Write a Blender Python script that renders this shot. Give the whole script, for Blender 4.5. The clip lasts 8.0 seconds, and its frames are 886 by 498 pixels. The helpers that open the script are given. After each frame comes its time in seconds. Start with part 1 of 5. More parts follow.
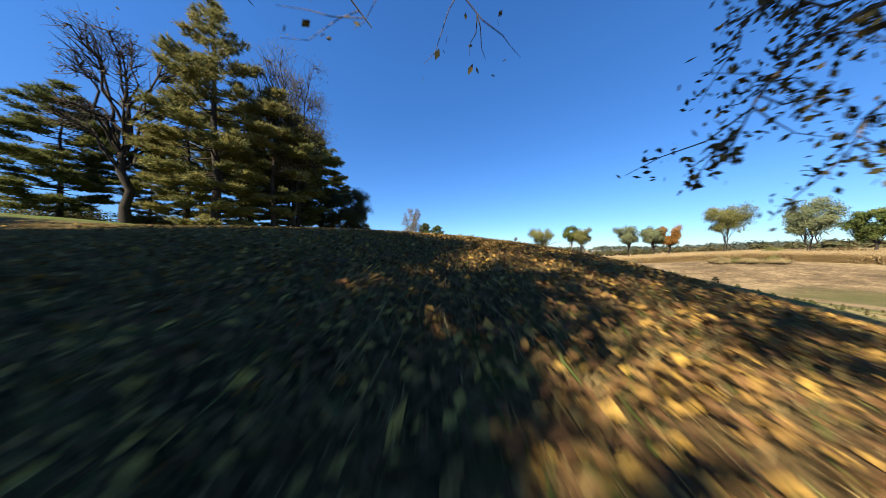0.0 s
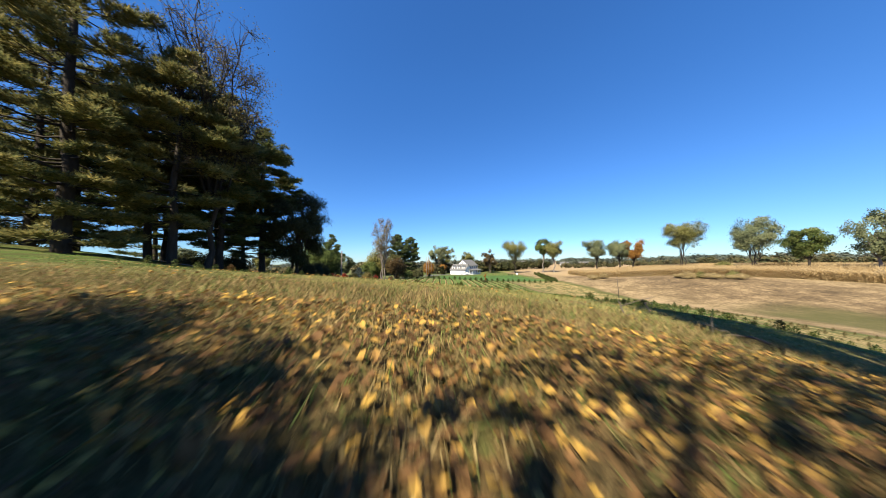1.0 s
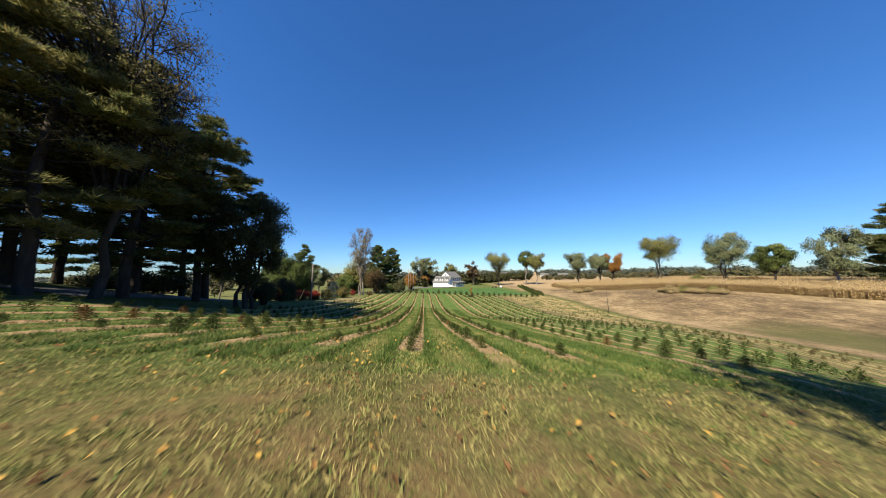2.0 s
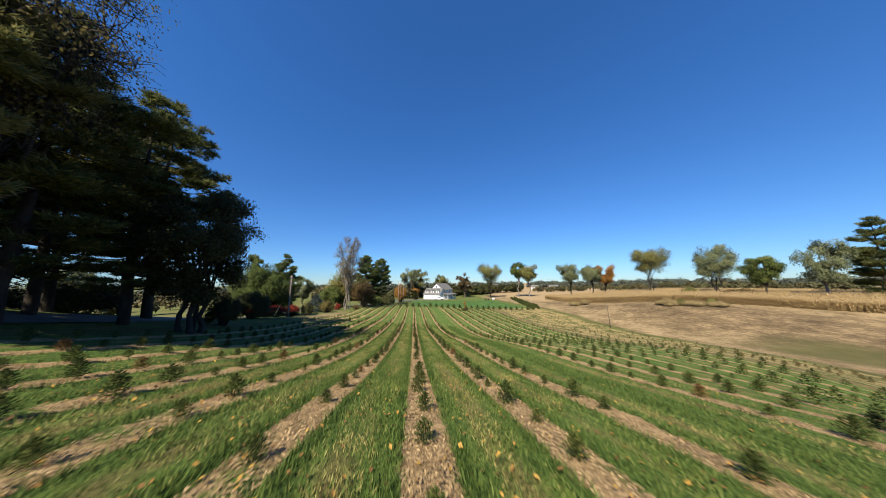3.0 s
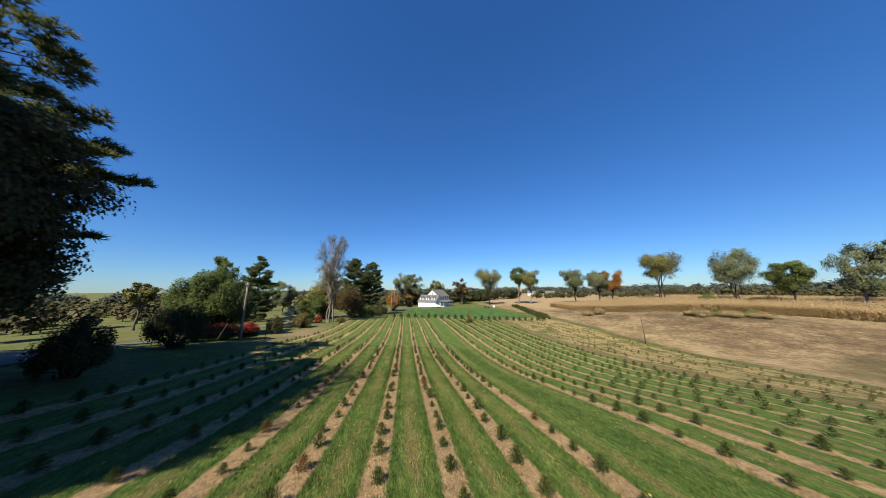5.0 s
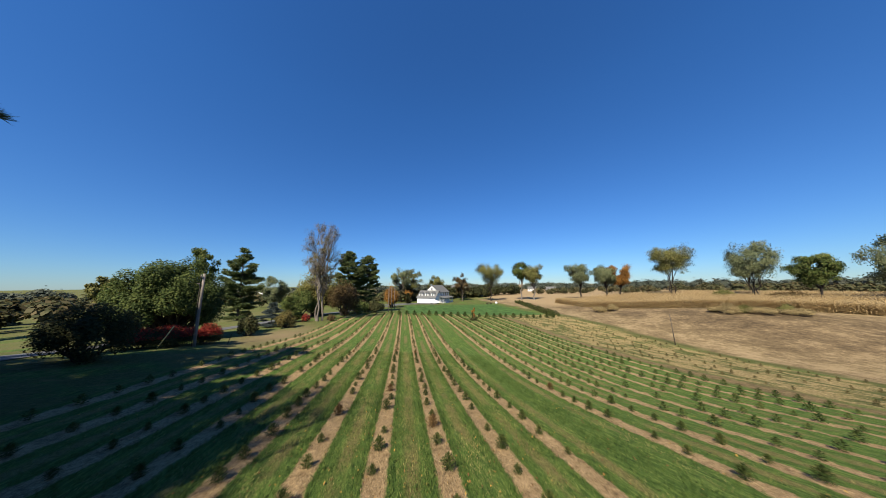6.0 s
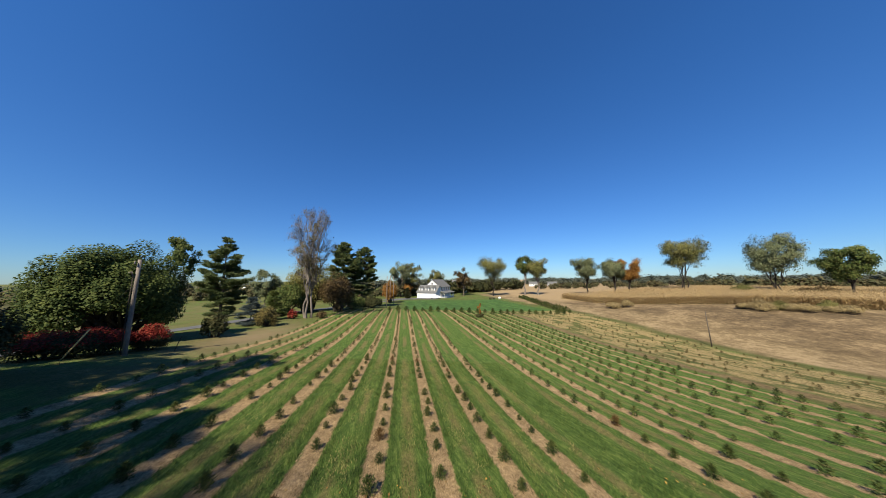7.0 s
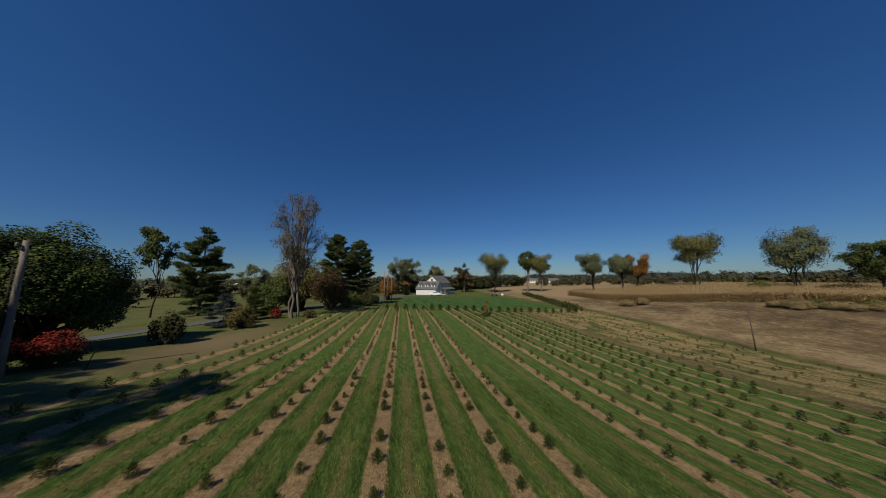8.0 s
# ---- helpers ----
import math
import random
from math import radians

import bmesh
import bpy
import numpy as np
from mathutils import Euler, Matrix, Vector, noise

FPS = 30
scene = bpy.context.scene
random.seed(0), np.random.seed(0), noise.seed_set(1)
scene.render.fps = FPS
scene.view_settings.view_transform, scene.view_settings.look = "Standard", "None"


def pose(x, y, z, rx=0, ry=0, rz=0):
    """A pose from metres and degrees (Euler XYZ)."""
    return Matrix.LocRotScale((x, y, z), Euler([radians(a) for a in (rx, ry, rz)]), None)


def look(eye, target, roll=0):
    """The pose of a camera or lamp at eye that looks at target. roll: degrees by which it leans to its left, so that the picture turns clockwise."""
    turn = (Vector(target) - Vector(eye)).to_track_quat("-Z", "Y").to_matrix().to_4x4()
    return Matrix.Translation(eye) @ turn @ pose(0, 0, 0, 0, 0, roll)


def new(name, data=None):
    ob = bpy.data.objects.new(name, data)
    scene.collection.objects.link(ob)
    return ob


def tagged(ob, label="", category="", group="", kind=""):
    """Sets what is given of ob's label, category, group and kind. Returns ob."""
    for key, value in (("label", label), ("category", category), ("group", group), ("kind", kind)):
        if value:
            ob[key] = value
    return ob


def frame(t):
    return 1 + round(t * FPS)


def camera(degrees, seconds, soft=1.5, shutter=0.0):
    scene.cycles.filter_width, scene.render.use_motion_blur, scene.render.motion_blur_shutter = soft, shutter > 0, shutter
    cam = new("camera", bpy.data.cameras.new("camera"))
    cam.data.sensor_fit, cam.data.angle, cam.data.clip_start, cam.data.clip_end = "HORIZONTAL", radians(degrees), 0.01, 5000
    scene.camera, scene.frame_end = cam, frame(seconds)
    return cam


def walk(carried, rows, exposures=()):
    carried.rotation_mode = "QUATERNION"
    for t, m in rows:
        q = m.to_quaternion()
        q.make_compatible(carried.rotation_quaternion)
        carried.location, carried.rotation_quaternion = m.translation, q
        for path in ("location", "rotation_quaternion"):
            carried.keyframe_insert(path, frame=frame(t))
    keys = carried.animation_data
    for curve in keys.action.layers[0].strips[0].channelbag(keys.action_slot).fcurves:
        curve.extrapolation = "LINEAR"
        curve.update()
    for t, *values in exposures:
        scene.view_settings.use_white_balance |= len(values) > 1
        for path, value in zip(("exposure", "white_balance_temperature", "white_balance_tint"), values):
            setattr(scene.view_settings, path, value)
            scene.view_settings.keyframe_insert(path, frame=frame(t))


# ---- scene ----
cam = camera(122.9, 8.0, soft=0.8, shutter=0.3)
# seconds, eye, heading (left positive), pitch, lean to the left
ROWS = [
    (0, -2.24, 7.34, 2.01, -0.46, 0.69, -0.94),
    (0.5, -2.23, 9.91, 2.55, -3.45, 1.91, -0.95),
    (1, -2.29, 12.32, 3.06, -6.83, 3.06, -0.79),
    (1.5, -2.4, 14.43, 3.5, -9.5, 4.27, -0.69),
    (2, -2.55, 16.36, 3.88, -11.31, 5.48, -0.62),
    (3.3, -2.64, 20.86, 4.12, -13.93, 8.89, -0.65),
    (3.5, -2.6, 21.69, 4.22, -13.76, 9.29, -0.67),
    (4, -2.62, 24.03, 4.32, -14.65, 9.64, -0.6),
    (4.5, -2.64, 26.37, 4.47, -15.2, 9.7, -0.48),
    (5, -2.58, 28.81, 4.54, -15.59, 9.38, -0.57),
    (6.3, -1.71, 35.81, 4.16, -16.03, 8.12, -0.54),
    (6.5, -1.58, 36.78, 4.1, -16.03, 7.87, -0.47),
    (7, -1.26, 39.27, 3.96, -16.11, 7.3, -0.47),
    (7.5, -1.02, 41.65, 3.82, -16.25, 6.86, -0.42),
    (8, -0.8, 43.99, 3.67, -16.5, 6.55, -0.38),
]


def gaze(x, y, z, yaw, pitch, roll):
    a, b = radians(yaw), radians(pitch)
    return look((x, y, z), (x - math.sin(a) * math.cos(b), y + math.cos(a) * math.cos(b), z + math.sin(b)), roll)


EXPO = 1.26
walk(cam, [(r[0], gaze(*r[1:])) for r in ROWS],
     exposures=[(0.0, EXPO + 0.45, 6800, 10), (1.0, EXPO + 0.4, 6720, 10), (2.0, EXPO + 0.17, 6650, 10), (3.5, EXPO, 6550, 10), (5.0, EXPO - 0.1, 6500, 10), (7.0, EXPO - 0.2, 6500, 10), (7.6, EXPO - 0.2, 6500, 10), (7.8, EXPO - 0.5, 6500, 10), (7.9, EXPO - 0.9, 6500, 10), (8.0, EXPO - 1.4, 6500, 10)])

# ---- world and sun ----
SUN_AZ, SUN_EL = 219.0, 46.5        # where the sun stands: degrees clockwise from +y, and above the horizon
world = bpy.data.worlds.new("world")
scene.world = world
world.use_nodes = True
wn = world.node_tree
sky = wn.nodes.new("ShaderNodeTexSky")
sky.sky_type = "NISHITA"
sky.sun_disc = False
sky.sun_elevation, sky.sun_rotation = radians(SUN_EL), radians(SUN_AZ)
sky.altitude, sky.air_density, sky.dust_density, sky.ozone_density = 0, 1.0, 0.05, 4.5
deep = wn.nodes.new("ShaderNodeHueSaturation")
deep.inputs["Saturation"].default_value = 1.1
wn.nodes["Background"].inputs["Strength"].default_value = 0.05
wn.links.new(sky.outputs[0], deep.inputs["Color"])
tint = wn.nodes.new("ShaderNodeMix")
tint.data_type, tint.blend_type = "RGBA", "MULTIPLY"
tint.inputs[0].default_value = 1.0
rise = wn.nodes.new("ShaderNodeSeparateXYZ")
wn.links.new(wn.nodes.new("ShaderNodeTexCoord").outputs["Generated"], rise.inputs[0])
haze = wn.nodes.new("ShaderNodeValToRGB")          # clear, dry autumn air: blue down to the horizon
haze.color_ramp.elements[0].position, haze.color_ramp.elements[0].color = 0.0, (0.53, 0.76, 1.08, 1)
haze.color_ramp.elements[1].position, haze.color_ramp.elements[1].color = 0.6, (0.57, 1.02, 1.43, 1)
wn.links.new(rise.outputs[2], haze.inputs[0])
wn.links.new(deep.outputs[0], tint.inputs[6])
wn.links.new(haze.outputs[0], tint.inputs[7])
wn.links.new(tint.outputs[2], wn.nodes["Background"].inputs["Color"])
lamp = bpy.data.lights.new("sun", "SUN")
lamp.energy, lamp.angle, lamp.color = 5.0, radians(0.55), (1.0, 0.9, 0.71)
sun = new("sun", lamp)
SUN_TO = Vector((math.sin(radians(SUN_AZ)) * math.cos(radians(SUN_EL)), math.cos(radians(SUN_AZ)) * math.cos(radians(SUN_EL)), math.sin(radians(SUN_EL))))
sun.matrix_world = look(SUN_TO * 100, (0, 0, 0))

# ---- the lie of the land ----
BUMPS = [
    (-2, 16, 9, 2.27), (-14, 22, 9, 1.24), (8, 14, 9, 1.43), (-2, 2, 9, 0.13), (14, -4, 12, -0.71), (-20, 34, 10, 0.69), (-6, 34, 8, -0.26),
    (6, 34, 9, 1.71), (2, 48, 10, 0.75), (14, 46, 11, -1.37), (-15, 58, 8, 0.74), (26, 44, 14, 1.66), (44, 58, 16, -3.14), (28, 20, 14, -1.33),
    (66, 62, 16, 1.74), (-12, 86, 18, 1.25), (20, 96, 20, 0.29), (-38, 34, 18, 5.53), (-40, 66, 22, 0.6), (45, 100, 22, -1.31), (105, 75, 28, 0.78),
    (90, 125, 30, 0.27), (25, 150, 30, -0.16), (60, 155, 26, -0.97), (60, 25, 22, -2.42), (-45, -5, 25, 6.55), (165, 110, 50, 1.52),
    (10, 12, 4, -1.26), (8, 18, 4, 0.13), (13, 19, 5, 0.75), (22, 30, 8, 1.57), (4, 24, 4, 0.08),
]


def land(x, y):
    """Height of the ground; takes numbers or arrays."""
    z = -2.19 + 0.0069 * np.clip(x, -200, 200) - 2.88 * np.tanh(np.asarray(y, float) / 200)
    for a, b, r, h in BUMPS:
        z = z + h * np.exp(-((x - a) ** 2 + (y - b) ** 2) / (2.0 * r * r))
    return z


def ground_z(x, y):
    return float(land(float(x), float(y)))


ROW_DIR = radians(6.8)
SN, CS = math.sin(ROW_DIR), math.cos(ROW_DIR)


def along(u, v):
    """Place on the ground at u metres across the planted rows and v metres along them."""
    return u * CS + v * SN, -u * SN + v * CS


# ---- material helpers ----
def material(name, rough=0.8, metal=0.0, spec=0.3):
    m = bpy.data.materials.new(name)
    m.use_nodes = True
    b = m.node_tree.nodes["Principled BSDF"]
    b.inputs["Roughness"].default_value, b.inputs["Metallic"].default_value = rough, metal
    b.inputs["Specular IOR Level"].default_value = spec
    return m


class Nodes:
    """Short forms for building a node tree."""

    def __init__(self, m):
        self.t, self.m = m.node_tree, m
        self.bsdf = m.node_tree.nodes["Principled BSDF"]

    def put(self, socket, value):
        if hasattr(value, "is_output"):
            self.t.links.new(value, socket)
        else:
            socket.default_value = value

    def node(self, kind, **sockets):
        n = self.t.nodes.new(kind)
        for k, v in sockets.items():
            self.put(n.inputs[k], v)
        return n

    def math(self, op, a, b=0.0, clamp=False):
        n = self.t.nodes.new("ShaderNodeMath")
        n.operation, n.use_clamp = op, clamp
        self.put(n.inputs[0], a)
        self.put(n.inputs[1], b)
        return n.outputs[0]

    def noise(self, scale, detail=4.0, rough=0.6, vec=None, out="Fac"):
        n = self.t.nodes.new("ShaderNodeTexNoise")
        n.inputs["Scale"].default_value, n.inputs["Detail"].default_value, n.inputs["Roughness"].default_value = scale, detail, rough
        self.t.links.new(vec if vec is not None else self.position(), n.inputs["Vector"])
        return n.outputs[out]

    def position(self):
        return self.t.nodes.new("ShaderNodeNewGeometry").outputs["Position"]

    def object_co(self):
        return self.t.nodes.new("ShaderNodeTexCoord").outputs["Object"]

    def stretch(self, vec, sx, sy, sz, rz=0.0):
        n = self.t.nodes.new("ShaderNodeMapping")
        n.inputs["Scale"].default_value, n.inputs["Rotation"].default_value = (sx, sy, sz), (0, 0, rz)
        self.t.links.new(vec, n.inputs["Vector"])
        return n.outputs[0]

    def ramp(self, fac, *stops):
        n = self.t.nodes.new("ShaderNodeValToRGB")
        e = n.color_ramp.elements
        while len(e) < len(stops):
            e.new(0.5)
        for i, (p, c) in enumerate(stops):
            e[i].position, e[i].color = p, (*c, 1.0)
        self.put(n.inputs[0], fac)
        return n.outputs[0]

    def mix(self, fac, a, b, blend="MIX"):
        n = self.t.nodes.new("ShaderNodeMix")
        n.data_type, n.blend_type = "RGBA", blend
        self.put(n.inputs[0], fac)
        for s, v in ((n.inputs[6], a), (n.inputs[7], b)):
            self.put(s, (*v, 1.0) if isinstance(v, tuple) and len(v) == 3 else v)
        return n.outputs[2]

    def remap(self, v, a, b, c=0.0, d=1.0, smooth=True):
        n = self.t.nodes.new("ShaderNodeMapRange")
        n.interpolation_type = "SMOOTHSTEP" if smooth else "LINEAR"
        for i, x in enumerate((v, a, b, c, d)):
            self.put(n.inputs[i], x)
        return n.outputs[0]

    def attr(self, name):
        n = self.t.nodes.new("ShaderNodeAttribute")
        n.attribute_name = name
        return n.outputs["Fac"]

    def island(self):
        return self.t.nodes.new("ShaderNodeNewGeometry").outputs["Random Per Island"]

    def bump(self, height, strength, distance=0.02):
        n = self.t.nodes.new("ShaderNodeBump")
        n.inputs["Strength"].default_value, n.inputs["Distance"].default_value = strength, distance
        self.t.links.new(height, n.inputs["Height"])
        self.t.links.new(n.outputs[0], self.bsdf.inputs["Normal"])

    def color(self, c):
        self.put(self.bsdf.inputs["Base Color"], c)


def foliage(name, c0, c1, c2, rough=0.7, glow=0.35, patch=0.5):
    """Leaves whose colour differs from leaf to leaf and from limb to limb, letting some light through."""
    m = material(name, rough, spec=0.12)
    n = Nodes(m)
    mixed = n.math("ADD", n.math("MULTIPLY", n.island(), 0.45), n.math("MULTIPLY", n.noise(patch, 3.0), 0.6))
    col = n.ramp(mixed, (0.2, c0), (0.5, c1), (0.85, c2))
    n.color(col)
    tr = n.t.nodes.new("ShaderNodeBsdfTranslucent")
    n.put(tr.inputs[0], col)
    mixer = n.t.nodes.new("ShaderNodeMixShader")
    mixer.inputs[0].default_value = glow
    n.t.links.new(n.bsdf.outputs[0], mixer.inputs[1])
    n.t.links.new(tr.outputs[0], mixer.inputs[2])
    n.t.links.new(mixer.outputs[0], n.t.nodes["Material Output"].inputs[0])
    return m


def bark(name, c0, c1, scale=6.0):
    m = material(name, 0.9, spec=0.15)
    n = Nodes(m)
    v = n.stretch(n.position(), 1, 1, 0.25)
    a = n.noise(scale, 6.0, 0.7, v)
    n.color(n.ramp(n.math("ADD", n.math("MULTIPLY", a, 0.75), n.math("MULTIPLY", n.noise(0.7, 3.0), 0.25)), (0.3, c0), (0.7, c1)))
    n.bump(a, 0.8, 0.04)
    return m


# ---- mesh helpers ----
def mesh_of(name, verts, faces, mats, smooth=False, which=None):
    me = bpy.data.meshes.new(name)
    me.from_pydata(np.asarray(verts, float).tolist() if len(verts) else [], [], faces if isinstance(faces, list) else faces.tolist())
    for m in mats if isinstance(mats, (list, tuple)) else [mats]:
        me.materials.append(m)
    if smooth:
        me.polygons.foreach_set("use_smooth", np.ones(len(me.polygons), bool))
    if which is not None:
        me.polygons.foreach_set("material_index", np.asarray(which, np.int32))
    me.update()
    return me


def part(name, bm, mat, parent, label=""):
    """Links a bmesh, or a mesh, as one object under a thing or a part."""
    if isinstance(bm, bpy.types.Mesh):
        me = bm
    else:
        me = bpy.data.meshes.new(name)
        bm.to_mesh(me)
        bm.free()
        me.materials.append(mat)
    ob = new(name, me)
    ob.parent = parent
    return tagged(ob, label)


def thing(name, x, y, z, label, category, group="", rz=0.0, kind=""):
    ob = new(name)
    ob.empty_display_size = 0.2
    ob.matrix_basis = pose(x, y, z, 0, 0, rz)
    return tagged(ob, label, category, group, kind)


class Geo:
    """Collects vertices and faces."""

    def __init__(self):
        self.v, self.f, self.n = [], [], 0

    def add(self, verts, faces):
        self.v.append(np.asarray(verts, float).reshape(-1, 3))
        self.f.extend((np.asarray(faces) + self.n).tolist())
        self.n += len(self.v[-1])

    def tube(self, pts, radii, sides=6):
        pts = np.asarray(pts, float)
        k = len(pts)
        d = np.gradient(pts, axis=0)
        d /= np.linalg.norm(d, axis=1)[:, None] + 1e-9
        ref = np.where(np.abs(d[:, 2:3]) > 0.9, np.array([[1.0, 0, 0]]), np.array([[0, 0, 1.0]]))
        a = np.cross(d, ref)
        a /= np.linalg.norm(a, axis=1)[:, None] + 1e-9
        b = np.cross(d, a)
        ang = np.arange(sides) * 2 * math.pi / sides
        ring = pts[:, None] + np.asarray(radii)[:, None, None] * (np.cos(ang)[None, :, None] * a[:, None] + np.sin(ang)[None, :, None] * b[:, None])
        faces = [(i * sides + j, i * sides + (j + 1) % sides, (i + 1) * sides + (j + 1) % sides, (i + 1) * sides + j) for i in range(k - 1) for j in range(sides)]
        self.add(ring.reshape(-1, 3), faces)

    def mesh(self, name, mats, smooth=False):
        return mesh_of(name, np.concatenate(self.v) if self.v else np.zeros((0, 3)), self.f, mats, smooth)


def unit(a):
    return a / (np.linalg.norm(a, axis=-1, keepdims=True) + 1e-9)


def leaves(rng, pts, size, droop=0.0, narrow=0.55, flat=0.0, heart=None):
    """Diamond leaves at the points, turned at random, or turned to face away from their clump's heart. Returns vertices and faces."""
    n = len(pts)
    if heart is not None:
        up = unit(unit(pts - heart) + np.array([0, 0, 0.35]) + 0.45 * rng.normal(size=(n, 3)))
        a = unit(np.cross(up, rng.normal(size=(n, 3))))
        b = np.cross(up, a)
        s = size * rng.uniform(0.6, 1.35, (n, 1))
        w = s * narrow
        v = np.stack([pts - a * s * 0.5, pts - b * w * 0.5, pts + a * s * 0.5, pts + b * w * 0.5], 1)
        return v.reshape(-1, 3), np.arange(4 * n).reshape(n, 4)
    a = rng.normal(size=(n, 3))
    a[:, 2] = a[:, 2] * (1 - flat) - droop
    a = unit(a)
    b = unit(np.cross(a, rng.normal(size=(n, 3))))
    s = size * rng.uniform(0.6, 1.35, (n, 1))
    w = s * narrow
    v = np.stack([pts - a * s * 0.5, pts + b * w * 0.5, pts + a * s * 0.5, pts - b * w * 0.5], 1)
    return v.reshape(-1, 3), np.arange(4 * n).reshape(n, 4)


def needles(rng, pts, dirs, length, k=7, width=0.06, spread=0.75):
    """Tufts of k long thin blades at each point, along its direction."""
    n = len(pts)
    d = unit(dirs[:, None] + spread * rng.normal(size=(n, k, 3)))
    side = unit(np.cross(d, rng.normal(size=(n, k, 3))))
    ln = length * rng.uniform(0.6, 1.2, (n, k, 1))
    p = np.repeat(pts[:, None], k, 1)
    w = width * ln
    v = np.stack([p - side * w * 0.5, p + side * w * 0.5, p + d * ln + side * w * 0.2], 2)
    return v.reshape(-1, 3), np.arange(3 * n * k).reshape(-1, 3)


def bent(rng, p, q, wob, k=5):
    """A bent line from p to q."""
    p, q = np.asarray(p, float), np.asarray(q, float)
    s = np.linspace(0, 1, k)[:, None]
    off = rng.normal(size=(k, 3)) * wob * np.linalg.norm(q - p)
    off *= (np.sin(s * math.pi))
    return p + (q - p) * s + off


# ---- trees ----
def settle(wood, crown, height, radius, clear):
    """Scales limbs and leaves so that the crown has the wanted height and radius, its lowest leaves the wanted height."""
    v = np.concatenate(crown.v)
    c = np.median(v[:, :2], axis=0)
    k = radius / np.percentile(np.hypot(*(v[:, :2] - c).T), 97)
    lo, hi = np.percentile(v[:, 2], 1.0), np.percentile(v[:, 2], 99.7)
    for g in (wood, crown):
        for a in g.v:
            up = np.clip(a[:, 2] / lo, 0, 1)
            a[:, :2] = a[:, :2] * (1 + (k - 1) * up[:, None])
            a[:, 2] = np.where(a[:, 2] < lo, a[:, 2] * clear / lo, clear + (a[:, 2] - lo) * (height - clear) / (hi - lo))


def broadleaf_meshes(seed, height, clear, radius, lobes, leaf_n, leaf, mats, umbrella=0.3, stems=1, trunk_r=None, lobe_r=None, bare=0.0, twigs=4, extra=(), spray_leaf=0.16, spray_reach=1.0, true=True):
    """Trunk-and-limbs mesh and crown mesh, base at the origin. umbrella: how much the crown spreads towards its top."""
    rng = np.random.default_rng(seed)
    wood, crown = Geo(), Geo()
    tr = trunk_r or height * 0.022
    mid = clear + (height - clear) * 0.5
    half = (height - clear) * 0.5
    cs = []
    for i in range(lobes):
        for _ in range(30):
            d = unit(rng.normal(size=3))
            rr = rng.uniform(0.35, 0.95) ** 0.6
            z = d[2] * rr
            grow = 1 + umbrella * z
            c = np.array([d[0] * rr * radius * grow, d[1] * rr * radius * grow, mid + z * half * 0.86])
            if all(np.linalg.norm((c - o) / (radius, radius, half)) > 0.9 / lobes ** 0.45 for o in cs):
                break
        cs.append(c)
    lr = lobe_r or 1.05 * radius / lobes ** 0.36
    forks = []
    for s in range(stems):
        a = 2 * math.pi * s / max(stems, 1) + rng.uniform(0, 1)
        off = 0.0 if stems == 1 else tr * 1.6
        base = np.array([math.cos(a) * off, math.sin(a) * off, -0.25])
        lean = 0.06 if stems == 1 else 0.22
        head = np.array([math.cos(a) * radius * lean, math.sin(a) * radius * lean, clear + (height - clear) * 0.35])
        line = bent(rng, base, head, 0.03, 7)
        r0 = tr / stems ** 0.5
        rad = r0 * np.array([1.45, 1.0, 0.92, 0.84, 0.76, 0.66, 0.5])
        wood.tube(line, rad, 9)
        forks.append((line, rad))
    for c in cs:
        line, rad = forks[rng.integers(len(forks))]
        j = rng.integers(3, 7)
        st = line[j]
        if c[2] < st[2] + 0.2:
            st = line[3]
        mid_p = st + (c - st) * 0.5 + np.array([0, 0, 0.06 * height])
        limb = np.concatenate([bent(rng, st, mid_p, 0.06, 4), bent(rng, mid_p, c, 0.06, 4)[1:]])
        wood.tube(limb, np.linspace(rad[j] * 0.55, rad[j] * 0.12 + 0.01, len(limb)), 5)
        for _ in range(twigs):
            q = c + unit(rng.normal(size=3)) * lr * rng.uniform(0.6, 1.0) * (1, 1, 0.8)
            wood.tube(bent(rng, limb[rng.integers(3, len(limb))], q, 0.1, 4), np.linspace(tr * 0.09 + 0.008, 0.006, 4), 3)
    share = rng.dirichlet(np.full(lobes, 6.0))
    for c, sh in zip(cs, share):
        m = int(leaf_n * sh * (1 - bare * rng.uniform(0.3, 1.6))) if bare else int(leaf_n * sh)
        m = max(m, 4)
        sub = c + unit(rng.normal(size=(9, 3))) * lr * rng.uniform(0.3, 0.85, (9, 1)) * (1, 1, 0.7)
        mine = sub[rng.integers(9, size=m)]
        p = mine + np.clip(rng.normal(size=(m, 3)), -1.7, 1.7) * lr * 0.27 * (1, 1, 0.75)
        crown.add(*leaves(rng, p, leaf, narrow=0.75, heart=0.6 * mine + 0.4 * np.array([0, 0, mid])))
    if true:
        settle(wood, crown, height, radius, clear)
    for line, spray in extra:
        # a long drooping limb with leafy side twigs
        line = np.asarray(line, float)
        wood.tube(line, np.linspace(tr * 0.2 * spray_reach, 0.008, len(line)), 6)
        for a, b_ in zip(line[1:-1], line[2:]):
            for _ in range(5):
                st = a + (b_ - a) * rng.random()
                q = st + (rng.normal(size=3) * (0.8, 0.5, 0.35) - (0, 0, 0.55)) * spray_reach
                wood.tube(bent(rng, st, q, 0.08, 4), np.linspace(0.012, 0.004, 4), 3)
                s = rng.uniform(0.1, 1.05, (spray, 1))
                crown.add(*leaves(rng, st + (q - st) * s + rng.normal(size=(spray, 3)) * 0.15 * spray_reach, spray_leaf, droop=0.5))
